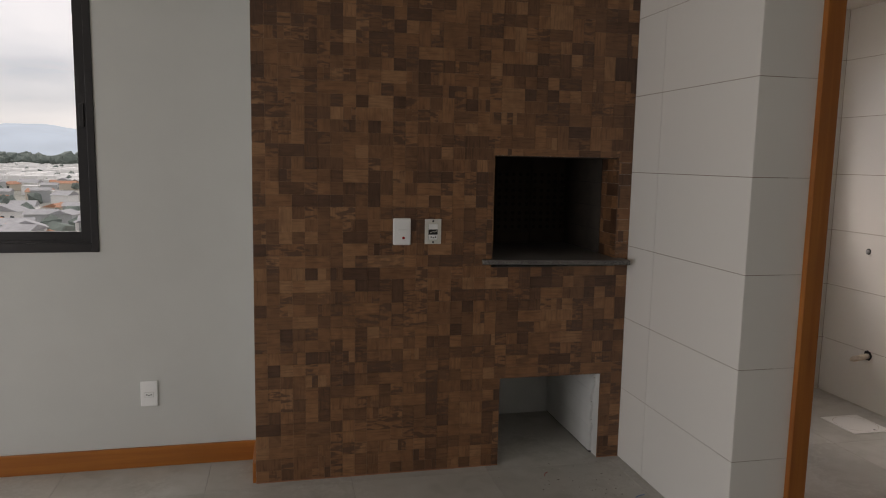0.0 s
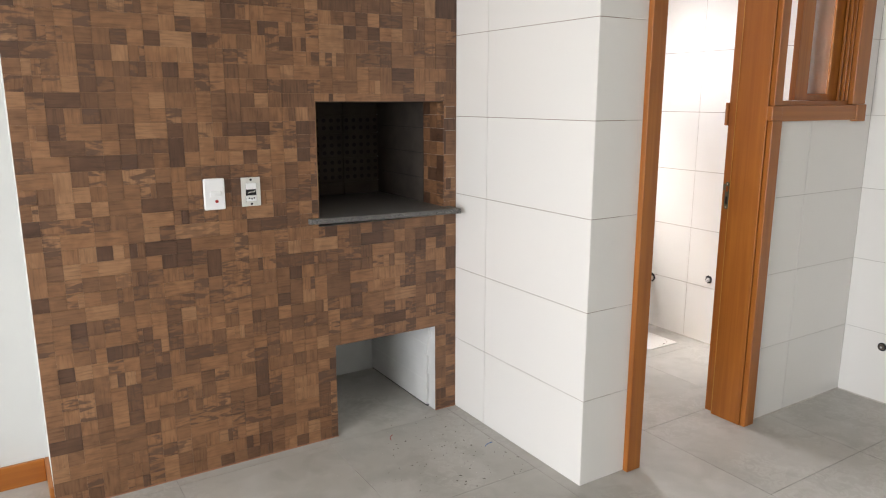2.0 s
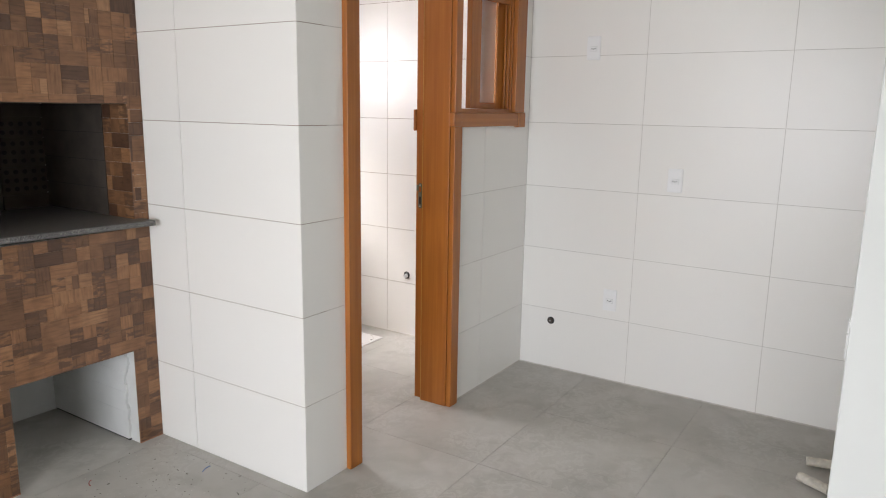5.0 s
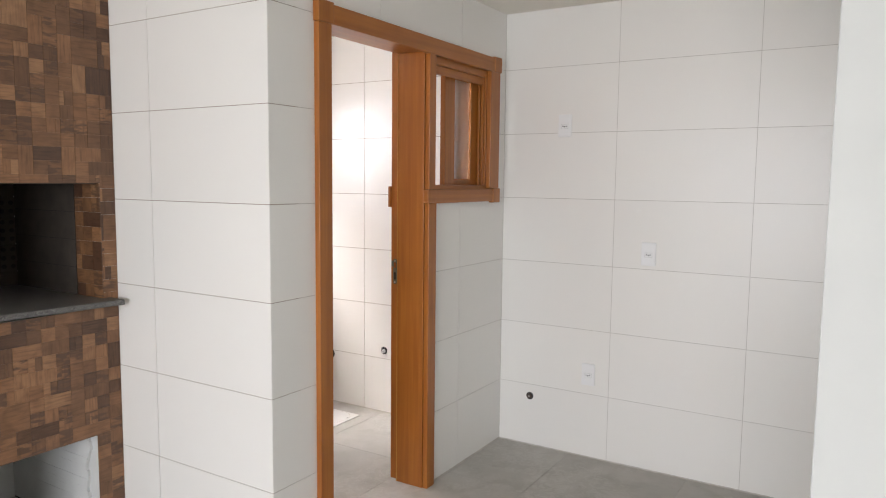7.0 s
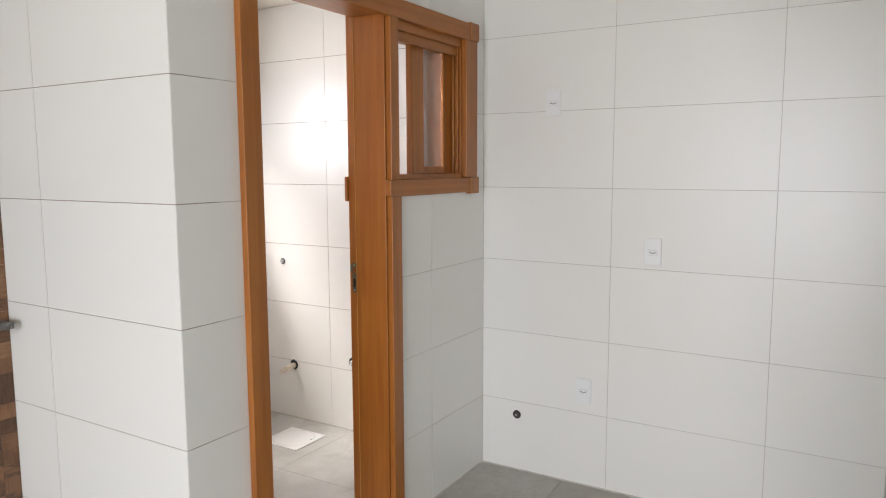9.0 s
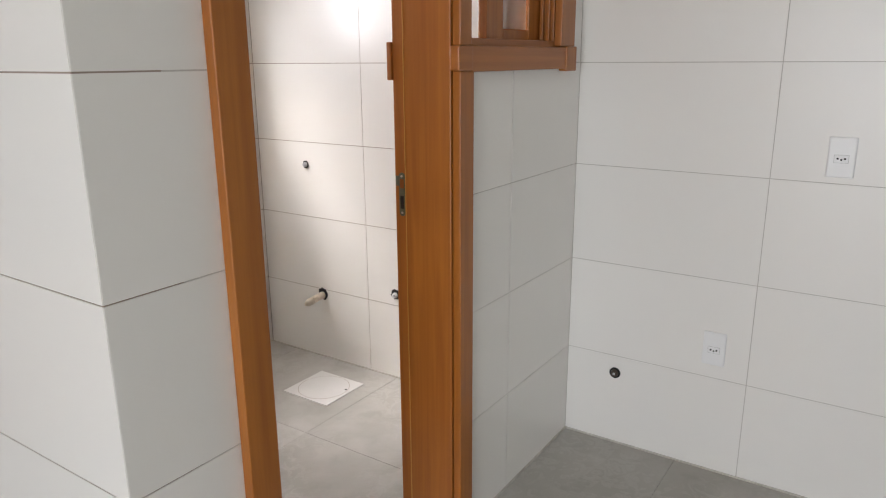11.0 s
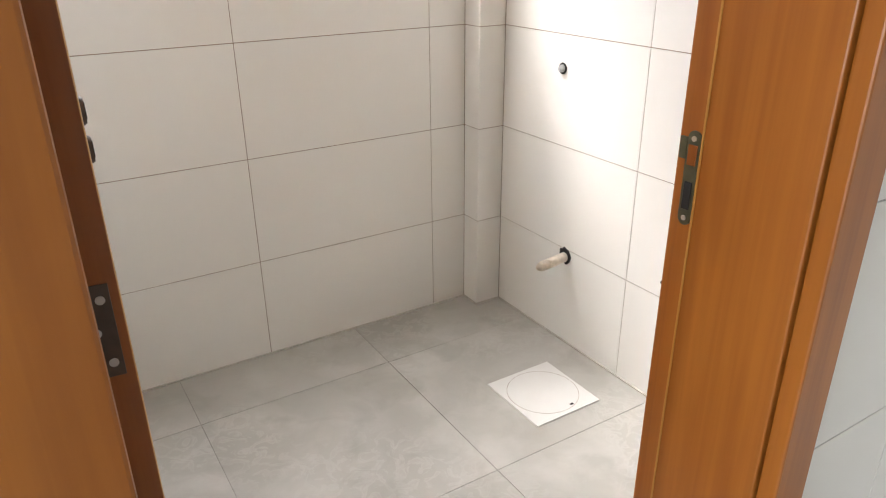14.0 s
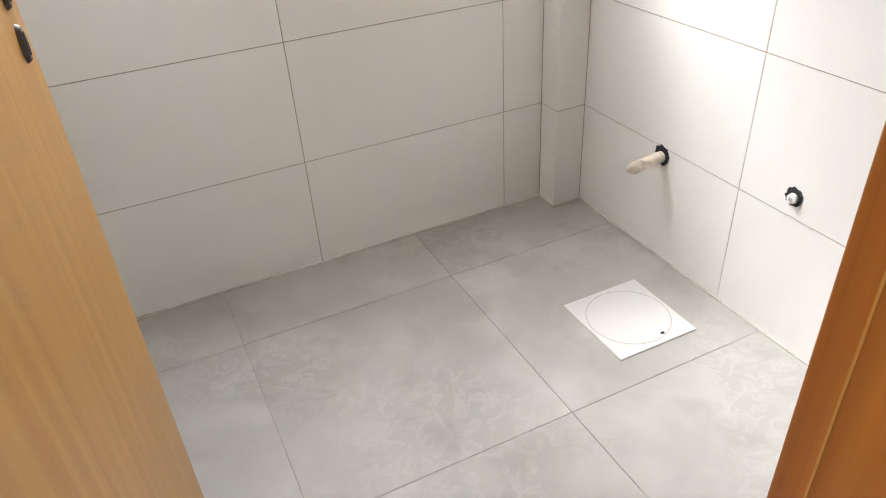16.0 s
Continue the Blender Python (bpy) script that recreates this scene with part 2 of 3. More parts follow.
def mesh_object(name, bm, mat, smooth=False):
    me = bpy.data.meshes.new(name)
    bm.to_mesh(me)
    bm.free()
    if smooth:
        for p in me.polygons:
            p.use_smooth = True
    me.materials.append(mat)
    return new(name, me)


def part(name, bm, mat, parent, label="", smooth=False):
    o = mesh_object(name, bm, mat, smooth)
    o.parent = parent
    if label:
        tagged(o, label)
    return o


def thing(name, label, category, group="", kind=""):
    return tagged(new(name), label, category, group, kind)


def structure(name, bm, mat, label, category):
    return tagged(mesh_object(name, bm, mat), label, category, kind="structure")


def tube(name, pts, r, mat, parent):
    cu = bpy.data.curves.new(name, "CURVE")
    cu.dimensions, cu.bevel_depth, cu.bevel_resolution, cu.use_fill_caps = "3D", r, 3, True
    sp = cu.splines.new("NURBS")
    sp.points.add(len(pts) - 1)
    for q, p in zip(sp.points, pts):
        q.co = (*p, 1)
    sp.use_endpoint_u, sp.order_u = True, 4
    tmp = bpy.data.objects.new(name, cu)
    scene.collection.objects.link(tmp)
    me = bpy.data.meshes.new_from_object(tmp.evaluated_get(bpy.context.evaluated_depsgraph_get()))
    bpy.data.objects.remove(tmp)
    me.materials.clear()
    me.materials.append(mat)
    o = new(name, me)
    o.parent = parent
    return o


# ---- plan ----
CEIL = 2.406
ROW = 0.35
KX = 1.804      # tiled face of the kitchen and laundry side wall
DY = -0.887     # tiled face of the wall with the inner door
FY = 0.849      # tiled face of the laundry's outer wall
RY = -2.622     # face of the kitchen's end wall
G = 0.002

# ---- large structure ----
floor = structure("floor", boxes((-5.15, 1.95, -5.6, 0.43, -0.2, -0.003), (-1.74, 1.95, 0.43, 1.0, -0.2, -0.003)), M_FGROUT, "grey porcelain floor tiles with dusty smears and thin joints", "floor")
ceiling = structure("ceiling", boxes((-5.15, 1.95, -5.6, 0.43, CEIL, CEIL + 0.12), (-1.74, 1.95, 0.43, 1.0, CEIL, CEIL + 0.12)), M_CEIL, "plain off-white painted plaster ceiling", "ceiling")
NW = (-4.3, -2.405, 1.007, 2.2)
wall_north = structure("wall_north", boxes((-5.0, NW[0], 0.277, 0.43, 0, CEIL), (NW[1], -1.736, 0.277, 0.43, 0, CEIL),
                                           (NW[0], NW[1], 0.277, 0.43, 0, NW[2]), (NW[0], NW[1], 0.277, 0.43, NW[3], CEIL)),
                       M_PAINT, "smooth pale grey-white painted wall around a dark-framed window", "wall")
# unseen wall; its wide opening is assumed, to hold the daylight lamp
wall_west = structure("wall_west", boxes((-5.15, -5.0, -5.5, -4.0, 0, CEIL), (-5.15, -5.0, -1.0, 0.43, 0, CEIL),
                                         (-5.15, -5.0, -4.0, -1.0, 2.3, CEIL), (-5.15, -5.0, -4.0, -1.0, 0, 0.1)),
                      M_PAINT, "unseen pale painted wall with an assumed wide opening", "wall")
wall_south = structure("wall_south", boxes((-5.15, 1.95, -5.6, -5.5, 0, CEIL)), M_PAINT, "plain pale painted wall", "wall")
wall_back = structure("wall_back", boxes((1.83, 1.95, -5.5, RY - 0.15, 0, CEIL)), M_PAINT, "plain pale painted wall", "wall")
wall_stub = structure("wall_stub", boxes((-0.35, 1.95, RY - 0.15, RY, 0, CEIL), bevel=0.003), M_PAINT, "pale grey painted wall end closing the kitchen", "wall")
wall_kitchen = structure("wall_kitchen", boxes((KX + G, KX + 0.14, RY, -0.80, 0, CEIL)), M_GROUT_PALE, "kitchen wall clad in large ivory ceramic tiles", "wall")
wall_laundry_side = structure("wall_laundry_side", boxes((KX + G, KX + 0.14, -0.80, 1.0, 0, CEIL)), M_GROUT, "laundry side wall clad in large ivory tiles", "wall")
wall_partition = structure("wall_partition", boxes((G, 0.15 - G, DY + G, FY + 0.15, 0, CEIL)), M_GROUT, "projecting wall clad in large ivory ceramic tiles", "wall")
wall_door = structure("wall_door", boxes((0.15 - G, 0.275, DY + G, -0.70, 0, CEIL), (0.275, 1.64, DY + G, -0.70, 2.095, CEIL),
                                         (1.64, KX + G, DY + G, -0.70, 0, CEIL), (1.0245, 1.64, DY + G, -0.70, 0, 1.44)),
                      M_GROUT_PALE, "ivory tiled wall with a wooden door and small window", "wall")
LW = (0.55, 1.697, 1.284, 2.15)
wall_laundry = structure("wall_laundry", boxes((0.15, LW[0], FY + G, FY + 0.15, 0, CEIL), (LW[1], KX + G, FY + G, FY + 0.15, 0, CEIL),
                                               (LW[0], LW[1], FY + G, FY + 0.15, 0, LW[2]), (LW[0], LW[1], FY + G, FY + 0.15, LW[3], CEIL)),
                         M_GROUT, "laundry outer wall clad in large ivory tiles", "wall")
shaft = structure("wall_shaft", boxes((1.699, KX + G, 0.761, FY + G, 0, CEIL)), M_GROUT, "slim tiled pipe shaft in the laundry corner", "wall")

# baseboards
def baseboard(name, x0, x1, y0, y1, mat):
    bm = boxes((x0, x1, y0, y1, 0, 0.095), bevel=0.003)
    return structure(name, bm, mat, "orange-brown varnished wooden baseboard", "baseboard")


baseboard("baseboard", -5.0, -1.7515, 0.262, 0.277, M_WOOD_X)
baseboard("baseboard", -1.751, -1.736, 0.004, 0.277, M_WOOD_Y)
baseboard("baseboard", -5.0, -4.985, -1.0, 0.262, M_WOOD_Y)

# ---- barbecue ----
OP = (-0.679, -0.064, 0.985, 1.466)
LO = (-0.622, -0.112, 0.0, 0.425)
bbq = thing("barbecue", "built-in barbecue clad in brown wood-look mosaic squares", "barbecue")
S = 0.004
part("body", boxes((-1.736, OP[0], S, 0.70, 0, CEIL), (OP[0], LO[0], S, 0.70, 0, 0.955), (LO[0], 0, S, 0.70, LO[3], 0.955), (LO[1], 0, S, 0.70, 0, LO[3]),
                   (OP[0], OP[1], S, 0.70, OP[3], CEIL), (OP[1], 0, S, 0.70, 0.955, CEIL)), M_PLASTER, bbq, "pale plastered masonry body")
part("lower_back", boxes((LO[0], LO[1], 0.66, 0.70, 0, LO[3])), M_PLASTER, bbq)
# ragged plaster rim on the side of the lower recess
bm = bmesh.new()
zs = [0.0] + [0.02 + 0.0185 * k for k in range(22)] + [LO[3]]
for k in range(len(zs) - 1):
    d = 0.06 + 0.022 * noise.noise((k * 0.31, 0.4, 4.2)) + random.uniform(-0.002, 0.002) - (0.012 if k > 18 else 0)
    box(bm, LO[1] - 0.011 - random.uniform(0, 0.002), LO[1], d, 0.66, max(zs[k], 0.007), zs[k + 1])
tagged(part("plaster_coat", bm, M_PLASTER, bbq, "chipped white plaster coat"), kind="stuff")
part("floor_gap", boxes((LO[1] - 0.010, LO[1], 0.064, 0.66, 0.0, 0.0068)), M_BLACK, bbq)
part("mortar_line", boxes((-1.735, LO[0], -0.002, 0.003, 0.0, 0.004), (LO[1], -0.001, -0.002, 0.003, 0.0, 0.004)), M_MORTAR, bbq, "thin reddish mortar line")
bm = boxes((-0.724, -0.030, -0.055, 0.66, 0.970, 0.993), bevel=0.004)
for v in bm.verts:      # the slab was laid slightly askew
    if v.co.y < 0.1:
        v.co.y -= 0.075 * (v.co.x + 0.377) / 0.694
slab = part("sill", bm, M_GRANITE, bbq, "grey speckled granite slab")
# firebox: bricks with rows of vent holes at the back, lining panels at the sides
bz = [0.986, 1.06, 1.185, 1.31, 1.40, 1.466]
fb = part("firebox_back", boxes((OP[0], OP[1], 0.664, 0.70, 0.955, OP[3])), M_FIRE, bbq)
hole_bm = bmesh.new()
cylinder(hole_bm, pose(0, 0, 0, 90), 0.0105, 0.004, 12)
hole_me = bpy.data.meshes.new("vent_hole")
hole_bm.to_mesh(hole_me)
hole_bm.free()
hole_me.materials.append(M_NEARBLACK)
for k in range(5):
    for q in range(3):
        x0 = OP[0] + 0.003 + q * 0.205
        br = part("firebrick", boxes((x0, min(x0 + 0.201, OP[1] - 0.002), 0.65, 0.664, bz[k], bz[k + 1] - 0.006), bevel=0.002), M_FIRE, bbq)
        if 1 <= k <= 3:
            for a in range(5):
                for c in range(3 if k < 3 else 2):
                    o = new("vent_hole", hole_me)
                    o.parent = br
                    o.location = (x0 + 0.02 + a * 0.04, 0.6487, bz[k] + 0.022 + c * 0.038)
# near-black sheets behind the lining panels, seen in their gaps
part("lining_back", boxes((OP[1] - 0.003, OP[1], 0.178, 0.648, 0.993, OP[3] - 0.004)), M_NEARBLACK, bbq)
part("lining_back", boxes((OP[0], OP[0] + 0.003, 0.178, 0.648, 0.993, OP[3] - 0.004)), M_NEARBLACK, bbq)
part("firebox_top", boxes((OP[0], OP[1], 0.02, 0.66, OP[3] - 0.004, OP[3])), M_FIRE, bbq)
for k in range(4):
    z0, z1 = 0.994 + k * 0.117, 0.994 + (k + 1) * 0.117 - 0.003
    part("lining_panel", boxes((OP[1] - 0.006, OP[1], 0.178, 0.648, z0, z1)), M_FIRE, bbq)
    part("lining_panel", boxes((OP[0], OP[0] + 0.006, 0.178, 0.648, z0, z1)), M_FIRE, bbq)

# ---- openings: joinery of the inner door and window ----
door_frame = tagged(new("door_frame"), "orange-brown varnished wooden door and window frame", "door frame", kind="structure")
JL, JR = 0.305, 0.985
RB = JR + 0.008      # face of the rebate that takes the lock
FRONT, CAS = -0.912, DY      # casing's face and the wall behind it
part("jamb", boxes((0.275, JL, DY + G, -0.735, 0, 2.08), bevel=0.0015), M_WOOD_Z, door_frame)
part("jamb", boxes((0.262, 0.302, -0.735, -0.685, 0, 2.095), bevel=0.0015), M_WOOD_Z, door_frame)
part("jamb", boxes((JR, 1.0235, DY + G, -0.735, 0, 2.08), bevel=0.0025), M_WOOD_Z, door_frame)
part("jamb", boxes((RB + 0.014, 1.024, -0.735, -0.683, 0, 2.095), bevel=0.0025), M_WOOD_Z, door_frame)
part("head_jamb", boxes((JL, JR, DY + G, -0.735, 2.08, 2.095)), M_WOOD_X, door_frame)
part("casing", boxes((0.233, JL + 0.002, FRONT, DY, 0, 2.070), bevel=0.003), M_WOOD_Z, door_frame)
part("casing", boxes((JR + 0.005, 1.057, FRONT, DY, 0, 1.385), bevel=0.003), M_WOOD_Z, door_frame)
part("casing", boxes((JR + 0.005, 1.045, FRONT, DY, 1.448, 2.070), bevel=0.003), M_WOOD_Z, door_frame)
part("casing", boxes((0.316, 1.625, FRONT, DY, 2.070, 2.144), bevel=0.003), M_WOOD_X, door_frame)
part("corner_block", boxes((0.228, 0.3155, FRONT - 0.005, DY, 2.0705, 2.150), bevel=0.004), M_WOOD_Z, door_frame)
part("corner_block", boxes((1.6255, 1.702, FRONT - 0.005, DY, 2.0705, 2.150), bevel=0.004), M_WOOD_Z, door_frame)
part("casing", boxes((1.588, 1.693, FRONT, DY, 1.452, 2.070), bevel=0.003), M_WOOD_Z, door_frame)
part("casing", boxes((1.045, 1.625, FRONT, DY, 1.382, 1.448), bevel=0.003), M_WOOD_X, door_frame)
part("corner_block", boxes((0.976, 1.0445, FRONT - 0.005, DY, 1.3855, 1.4475), bevel=0.004), M_WOOD_X, door_frame)
part("corner_block", boxes((1.6255, 1.702, FRONT - 0.005, DY, 1.374, 1.4515), bevel=0.004), M_WOOD_Z, door_frame)
# laundry side casings
part("casing", boxes((0.19, 0.262, -0.70, -0.683, 0, 2.16), bevel=0.003), M_WOOD_Z, door_frame)
part("casing", boxes((0.262, 1.64, -0.70, -0.683, 2.095, 2.16), bevel=0.003), M_WOOD_X, door_frame)
part("casing", boxes((1.0245, 1.065, -0.70, -0.6835, 0, 2.095), bevel=0.003), M_WOOD_Z, door_frame)
part("catch_block", boxes((1.0, 1.03, -0.6825, -0.668, 1.36, 1.46), bevel=0.003), M_WOOD_Z, door_frame)
# frame behind the small window
part("mullion", boxes((1.024, 1.065, DY + G, -0.7355, 1.44, 2.094)), M_WOOD_Z, door_frame)
part("window_sill", boxes((1.065, 1.5855, DY + G, -0.70, 1.44, 1.468), bevel=0.002), M_WOOD_X, door_frame)
part("window_head", boxes((1.065, 1.5855, DY + G, -0.70, 2.035, 2.094), bevel=0.002), M_WOOD_X, door_frame)
part("window_jamb", boxes((1.586, 1.639, DY + G, -0.70, 1.44, 2.094), bevel=0.002), M_WOOD_Z, door_frame)
for k, xx in enumerate((1.5715, 1.5715)):
    part("window_bead", boxes((xx, xx + 0.014, -0.875 + 0.022 * k, -0.863 + 0.022 * k, 1.468, 2.035), bevel=0.002), M_WOOD_Z, door_frame)
part("window_bead", boxes((1.065, 1.571, -0.872, -0.862, 1.995, 2.035), bevel=0.002), M_WOOD_X, door_frame)


def sash(x0, x1, y, glass):
    s = part("sash", boxes((x0, x0 + 0.096, y, y + 0.028, 1.469, 2.034), (x1 - 0.08, x1, y, y + 0.028, 1.469, 2.034),
                           (x0 + 0.096, x1 - 0.08, y, y + 0.028, 1.469, 1.500), (x0 + 0.096, x1 - 0.08, y, y + 0.028, 2.000, 2.034), bevel=0.002), M_WOOD_Z, door_frame)
    part("pane", boxes((x0 + 0.092, x1 - 0.076, y + 0.011, y + 0.016, 1.496, 2.004)), glass, s, "frosted glass pane").visible_shadow = False
    return s


sash(1.244, 1.584, -0.838, M_FROST)
sash(1.375, 1.5845, -0.80, M_FROST)

# strike plate let into the rebate
SZ = 1.047
strike = part("strike_plate", boxes((RB + 0.0115, RB + 0.0145, -0.718, -0.698, SZ - 0.052, SZ + 0.052), (RB + 0.0115, RB + 0.0145, -0.6975, -0.687, SZ + 0.024, SZ + 0.052)), M_STRIKE, door_frame, "greenish bronzed steel strike plate")
for zc in (SZ - 0.052, SZ + 0.052):
    part("strike_end", cylinder(bmesh.new(), pose(RB + 0.0131, -0.708, zc, 0, 90), 0.010, 0.0028, 20), M_STRIKE, strike)
    part("screw", cylinder(bmesh.new(), pose(RB + 0.0112, -0.708, zc, 0, 90), 0.0035, 0.002, 12), M_PLATE, strike)
part("keep", boxes((RB + 0.0105, RB + 0.012, -0.7145, -0.7015, SZ + 0.018, SZ + 0.044)), M_EDGE, strike)
part("keep", boxes((RB + 0.0105, RB + 0.012, -0.7135, -0.7025, SZ - 0.04, SZ - 0.004)), M_BLACK, strike)
# strip of lighter wood added as the highlight on the stop's edge
part("stop_highlight", boxes((JR - 0.0012, JR + 0.002, -0.7372, -0.7345, 0, 2.079)), M_LEAF, door_frame, "pale seam of the door stop, drawn as its edge highlight")

# door leaf, opened into the laundry
leaf = thing("door_leaf", "open honey-coloured veneered wooden door", "door")
leaf.matrix_world = pose(0.339, -0.678, 0.008, 0, 0, 85.4)
part("panel", boxes((0, 0.71, 0, 0.036, 0, 2.06), bevel=0.002), M_LEAF, leaf)
part("edge_band", boxes((-0.0022, -0.0001, 0.001, 0.035, 0.001, 2.059)), M_EDGE, leaf, "dark brown hinge edge")
for zc in (1.084, 1.022):
    ring = part("rosette", bmesh.new(), M_HINGE, leaf, "dark oval lock rosette")
    bm = bmesh.new()
    cylinder(bm, pose(0.645, -0.0025, zc - 0.008, 90), 0.024, 0.006, 28, 0.020)
    bmesh.ops.scale(bm, vec=(0.62, 1, 1), space=Matrix.Translation((-0.645, 0, 0)), verts=bm.verts)
    bm.to_mesh(ring.data)
    bm.free()
    bm = cylinder(bmesh.new(), pose(0.645, -0.0057, zc - 0.008, 90), 0.014, 0.002, 20)
    bmesh.ops.scale(bm, vec=(0.55, 1, 1), space=Matrix.Translation((-0.645, 0, 0)), verts=bm.verts)
    part("keyhole", bm, M_BLACK, ring)
for zc in (0.25, 1.02, 1.83):
    hg = part("hinge", boxes((-0.0036, -0.0021, 0.008, 0.032, zc - 0.044, zc + 0.044), bevel=0.0007), M_HINGE, leaf, "dark bronze hinge plate")
    for k, dz in enumerate((-0.03, 0, 0.03)):
        part("screw", cylinder(bmesh.new(), pose(-0.0038, 0.016 + 0.008 * (k % 2), zc + dz, 0, 90), 0.004, 0.0014, 14), M_PLATE, hg)


# ---- aluminium windows ----
def aluminium_window(name, x0, x1, z0, z1, yf, depth, split, label):
    w = tagged(new(name), label, "window", kind="structure")
    part("window_frame", boxes((x0, x0 + 0.03, yf, yf + depth, z0, z1), (x1 - 0.03, x1, yf, yf + depth, z0, z1),
                               (x0 + 0.03, x1 - 0.03, yf, yf + depth, z0, z0 + 0.04), (x0 + 0.03, x1 - 0.03, yf, yf + depth, z1 - 0.04, z1), bevel=0.0015), M_ALU, w)
    part("track", boxes((x0 + 0.03, x1 - 0.03, yf + 0.012, yf + 0.018, z0 + 0.04, z0 + 0.052), (x0 + 0.03, x1 - 0.03, yf + 0.05, yf + 0.056, z0 + 0.04, z0 + 0.052)), M_ALU, w)
    for k, (a, b) in enumerate(((split - 0.02, x1 - 0.03), (x0 + 0.03, split + 0.02))):
        y = yf + 0.02 + 0.034 * k
        sa = part("sash", boxes((a, a + 0.045, y, y + 0.026, z0 + 0.041, z1 - 0.041), (b - 0.045, b, y, y + 0.026, z0 + 0.041, z1 - 0.041),
                                (a + 0.045, b - 0.045, y, y + 0.026, z0 + 0.041, z0 + 0.09), (a + 0.045, b - 0.045, y, y + 0.026, z1 - 0.09, z1 - 0.041), bevel=0.0015), M_ALU, w)
        part("pane", boxes((a + 0.043, b - 0.043, y + 0.010, y + 0.015, z0 + 0.088, z1 - 0.088)), M_GLASS, sa, "clear glass").visible_shadow = False
        part("latch", boxes((b - 0.032, b - 0.012, y - 0.008, y, (z0 + z1) / 2 - 0.05, (z0 + z1) / 2 + 0.05), bevel=0.002), M_ALU, sa)
    return w


aluminium_window("window_1", *NW[:2], *NW[2:], 0.270, 0.10, -3.35, "sliding window with black aluminium frame overlooking the town")
aluminium_window("window_2", LW[0], LW[1] + 0.002, LW[2], LW[3], FY - 0.008, 0.10, 1.12, "sliding laundry window with dark aluminium frame")


# ---- switches, sockets and pipe ends ----
def ring_holes(par, m, n=3):
    for k in range(n):
        part("pin_hole", cylinder(bmesh.new(), m @ pose((k - 1) * 0.0095, -0.0005, -0.002 if k == 1 else 0.001, 90), 0.0030, 0.002, 10), M_BLACK, par)


def wall_socket(m, label, modules):
    s = thing("wall_socket", label, "socket")
    s.matrix_world = m
    cover = part("cover", boxes((-0.037, 0.037, -0.009, 0, -0.0595, 0.0595), bevel=0.004), M_PLASTIC, s)
    for z in modules:
        # thin grey rim whose colour stands for the shadow round the module
        part("shadow_rim", boxes((-0.0195, 0.0195, -0.0093, -0.008, z - 0.012, z + 0.012)), M_PLATE, s, "grey rim drawn as the shadow round the module")
        md = part("module", boxes((-0.0185, 0.0185, -0.0115, -0.008, z - 0.011, z + 0.011), bevel=0.0015), M_PLASTIC, s)
        ring_holes(md, pose(0, -0.0115, z), 3)
    return s


east = lambda y, z: pose(KX, y, z, 0, 0, -90)
wall_socket(east(-1.717, 1.129), "white plastic socket plate on the tiled kitchen wall", (-0.004,))
wall_socket(east(-1.418, 0.459), "white plastic socket plate low on the tiled kitchen wall", (-0.004,))
wall_socket(east(-1.248, 1.787), "white plastic socket plate high on the tiled kitchen wall", (-0.004,))
wall_socket(pose(-2.218, 0.277, 0.349), "white plastic socket plate low on the painted wall", (-0.004,))

sw = thing("light_switch", "white rocker switch with small red lamp on the mosaic", "switch")
sw.matrix_world = pose(-1.097, 0, 1.122)
part("cover", boxes((-0.040, 0.040, -0.010, 0.002, -0.060, 0.060), bevel=0.006), M_PLASTIC, sw)
part("rocker", boxes((-0.017, 0.022, -0.0155, -0.009, -0.010, 0.012), bevel=0.002), M_PLASTIC, sw)
part("lamp", cylinder(bmesh.new(), pose(0.006, -0.011, -0.027, 90), 0.006, 0.004, 16), M_RED, sw, "small red indicator")

bare = thing("open_switch_box", "switch box without its cover, wires showing", "switch")
bare.matrix_world = pose(-0.956, 0, 1.122)
part("mounting_frame", boxes((-0.037, -0.021, -0.006, 0.002, -0.056, 0.056), (0.021, 0.037, -0.006, 0.002, -0.056, 0.056),
                             (-0.021, 0.021, -0.006, 0.002, 0.034, 0.056), (-0.021, 0.021, -0.006, 0.002, -0.056, -0.036), bevel=0.001), M_FRAME, bare, "pale bare mounting frame")
part("cavity", boxes((-0.021, 0.021, -0.002, 0.002, -0.036, 0.034)), M_BLACK, bare)
part("rocker", boxes((-0.020, 0.020, -0.012, -0.001, 0.010, 0.034), bevel=0.002), M_PLASTIC, bare)
md = part("module", boxes((-0.020, 0.020, -0.010, -0.001, -0.036, -0.014), bevel=0.002), M_PLASTIC, bare)
ring_holes(md, pose(0, -0.010, -0.025), 3)
tube("wire", [(-0.012, -0.003, -0.006), (0.0, -0.007, 0.006), (0.010, -0.006, -0.008), (0.017, -0.003, 0.004)], 0.0014, M_WIRE, bare)
for zc in (-0.047, 0.047):
    part("screw_hole", cylinder(bmesh.new(), pose(0, -0.0062, zc, 90), 0.0045, 0.002, 14), M_BLACK, bare)

tri = thing("light_switch", "three-gang white switch on the kitchen's end wall", "switch")
tri.matrix_world = pose(0.0, RY, 0.962, 0, 0, 180)
part("cover", boxes((-0.037, 0.037, -0.006, 0.001, -0.0595, 0.0595), bevel=0.003), M_PLASTIC, tri)
for k in range(3):
    part("rocker", boxes((-0.018, 0.018, -0.0145, -0.005, -0.046 + 0.031 * k, -0.0185 + 0.031 * k), bevel=0.002), M_PLASTIC, tri)


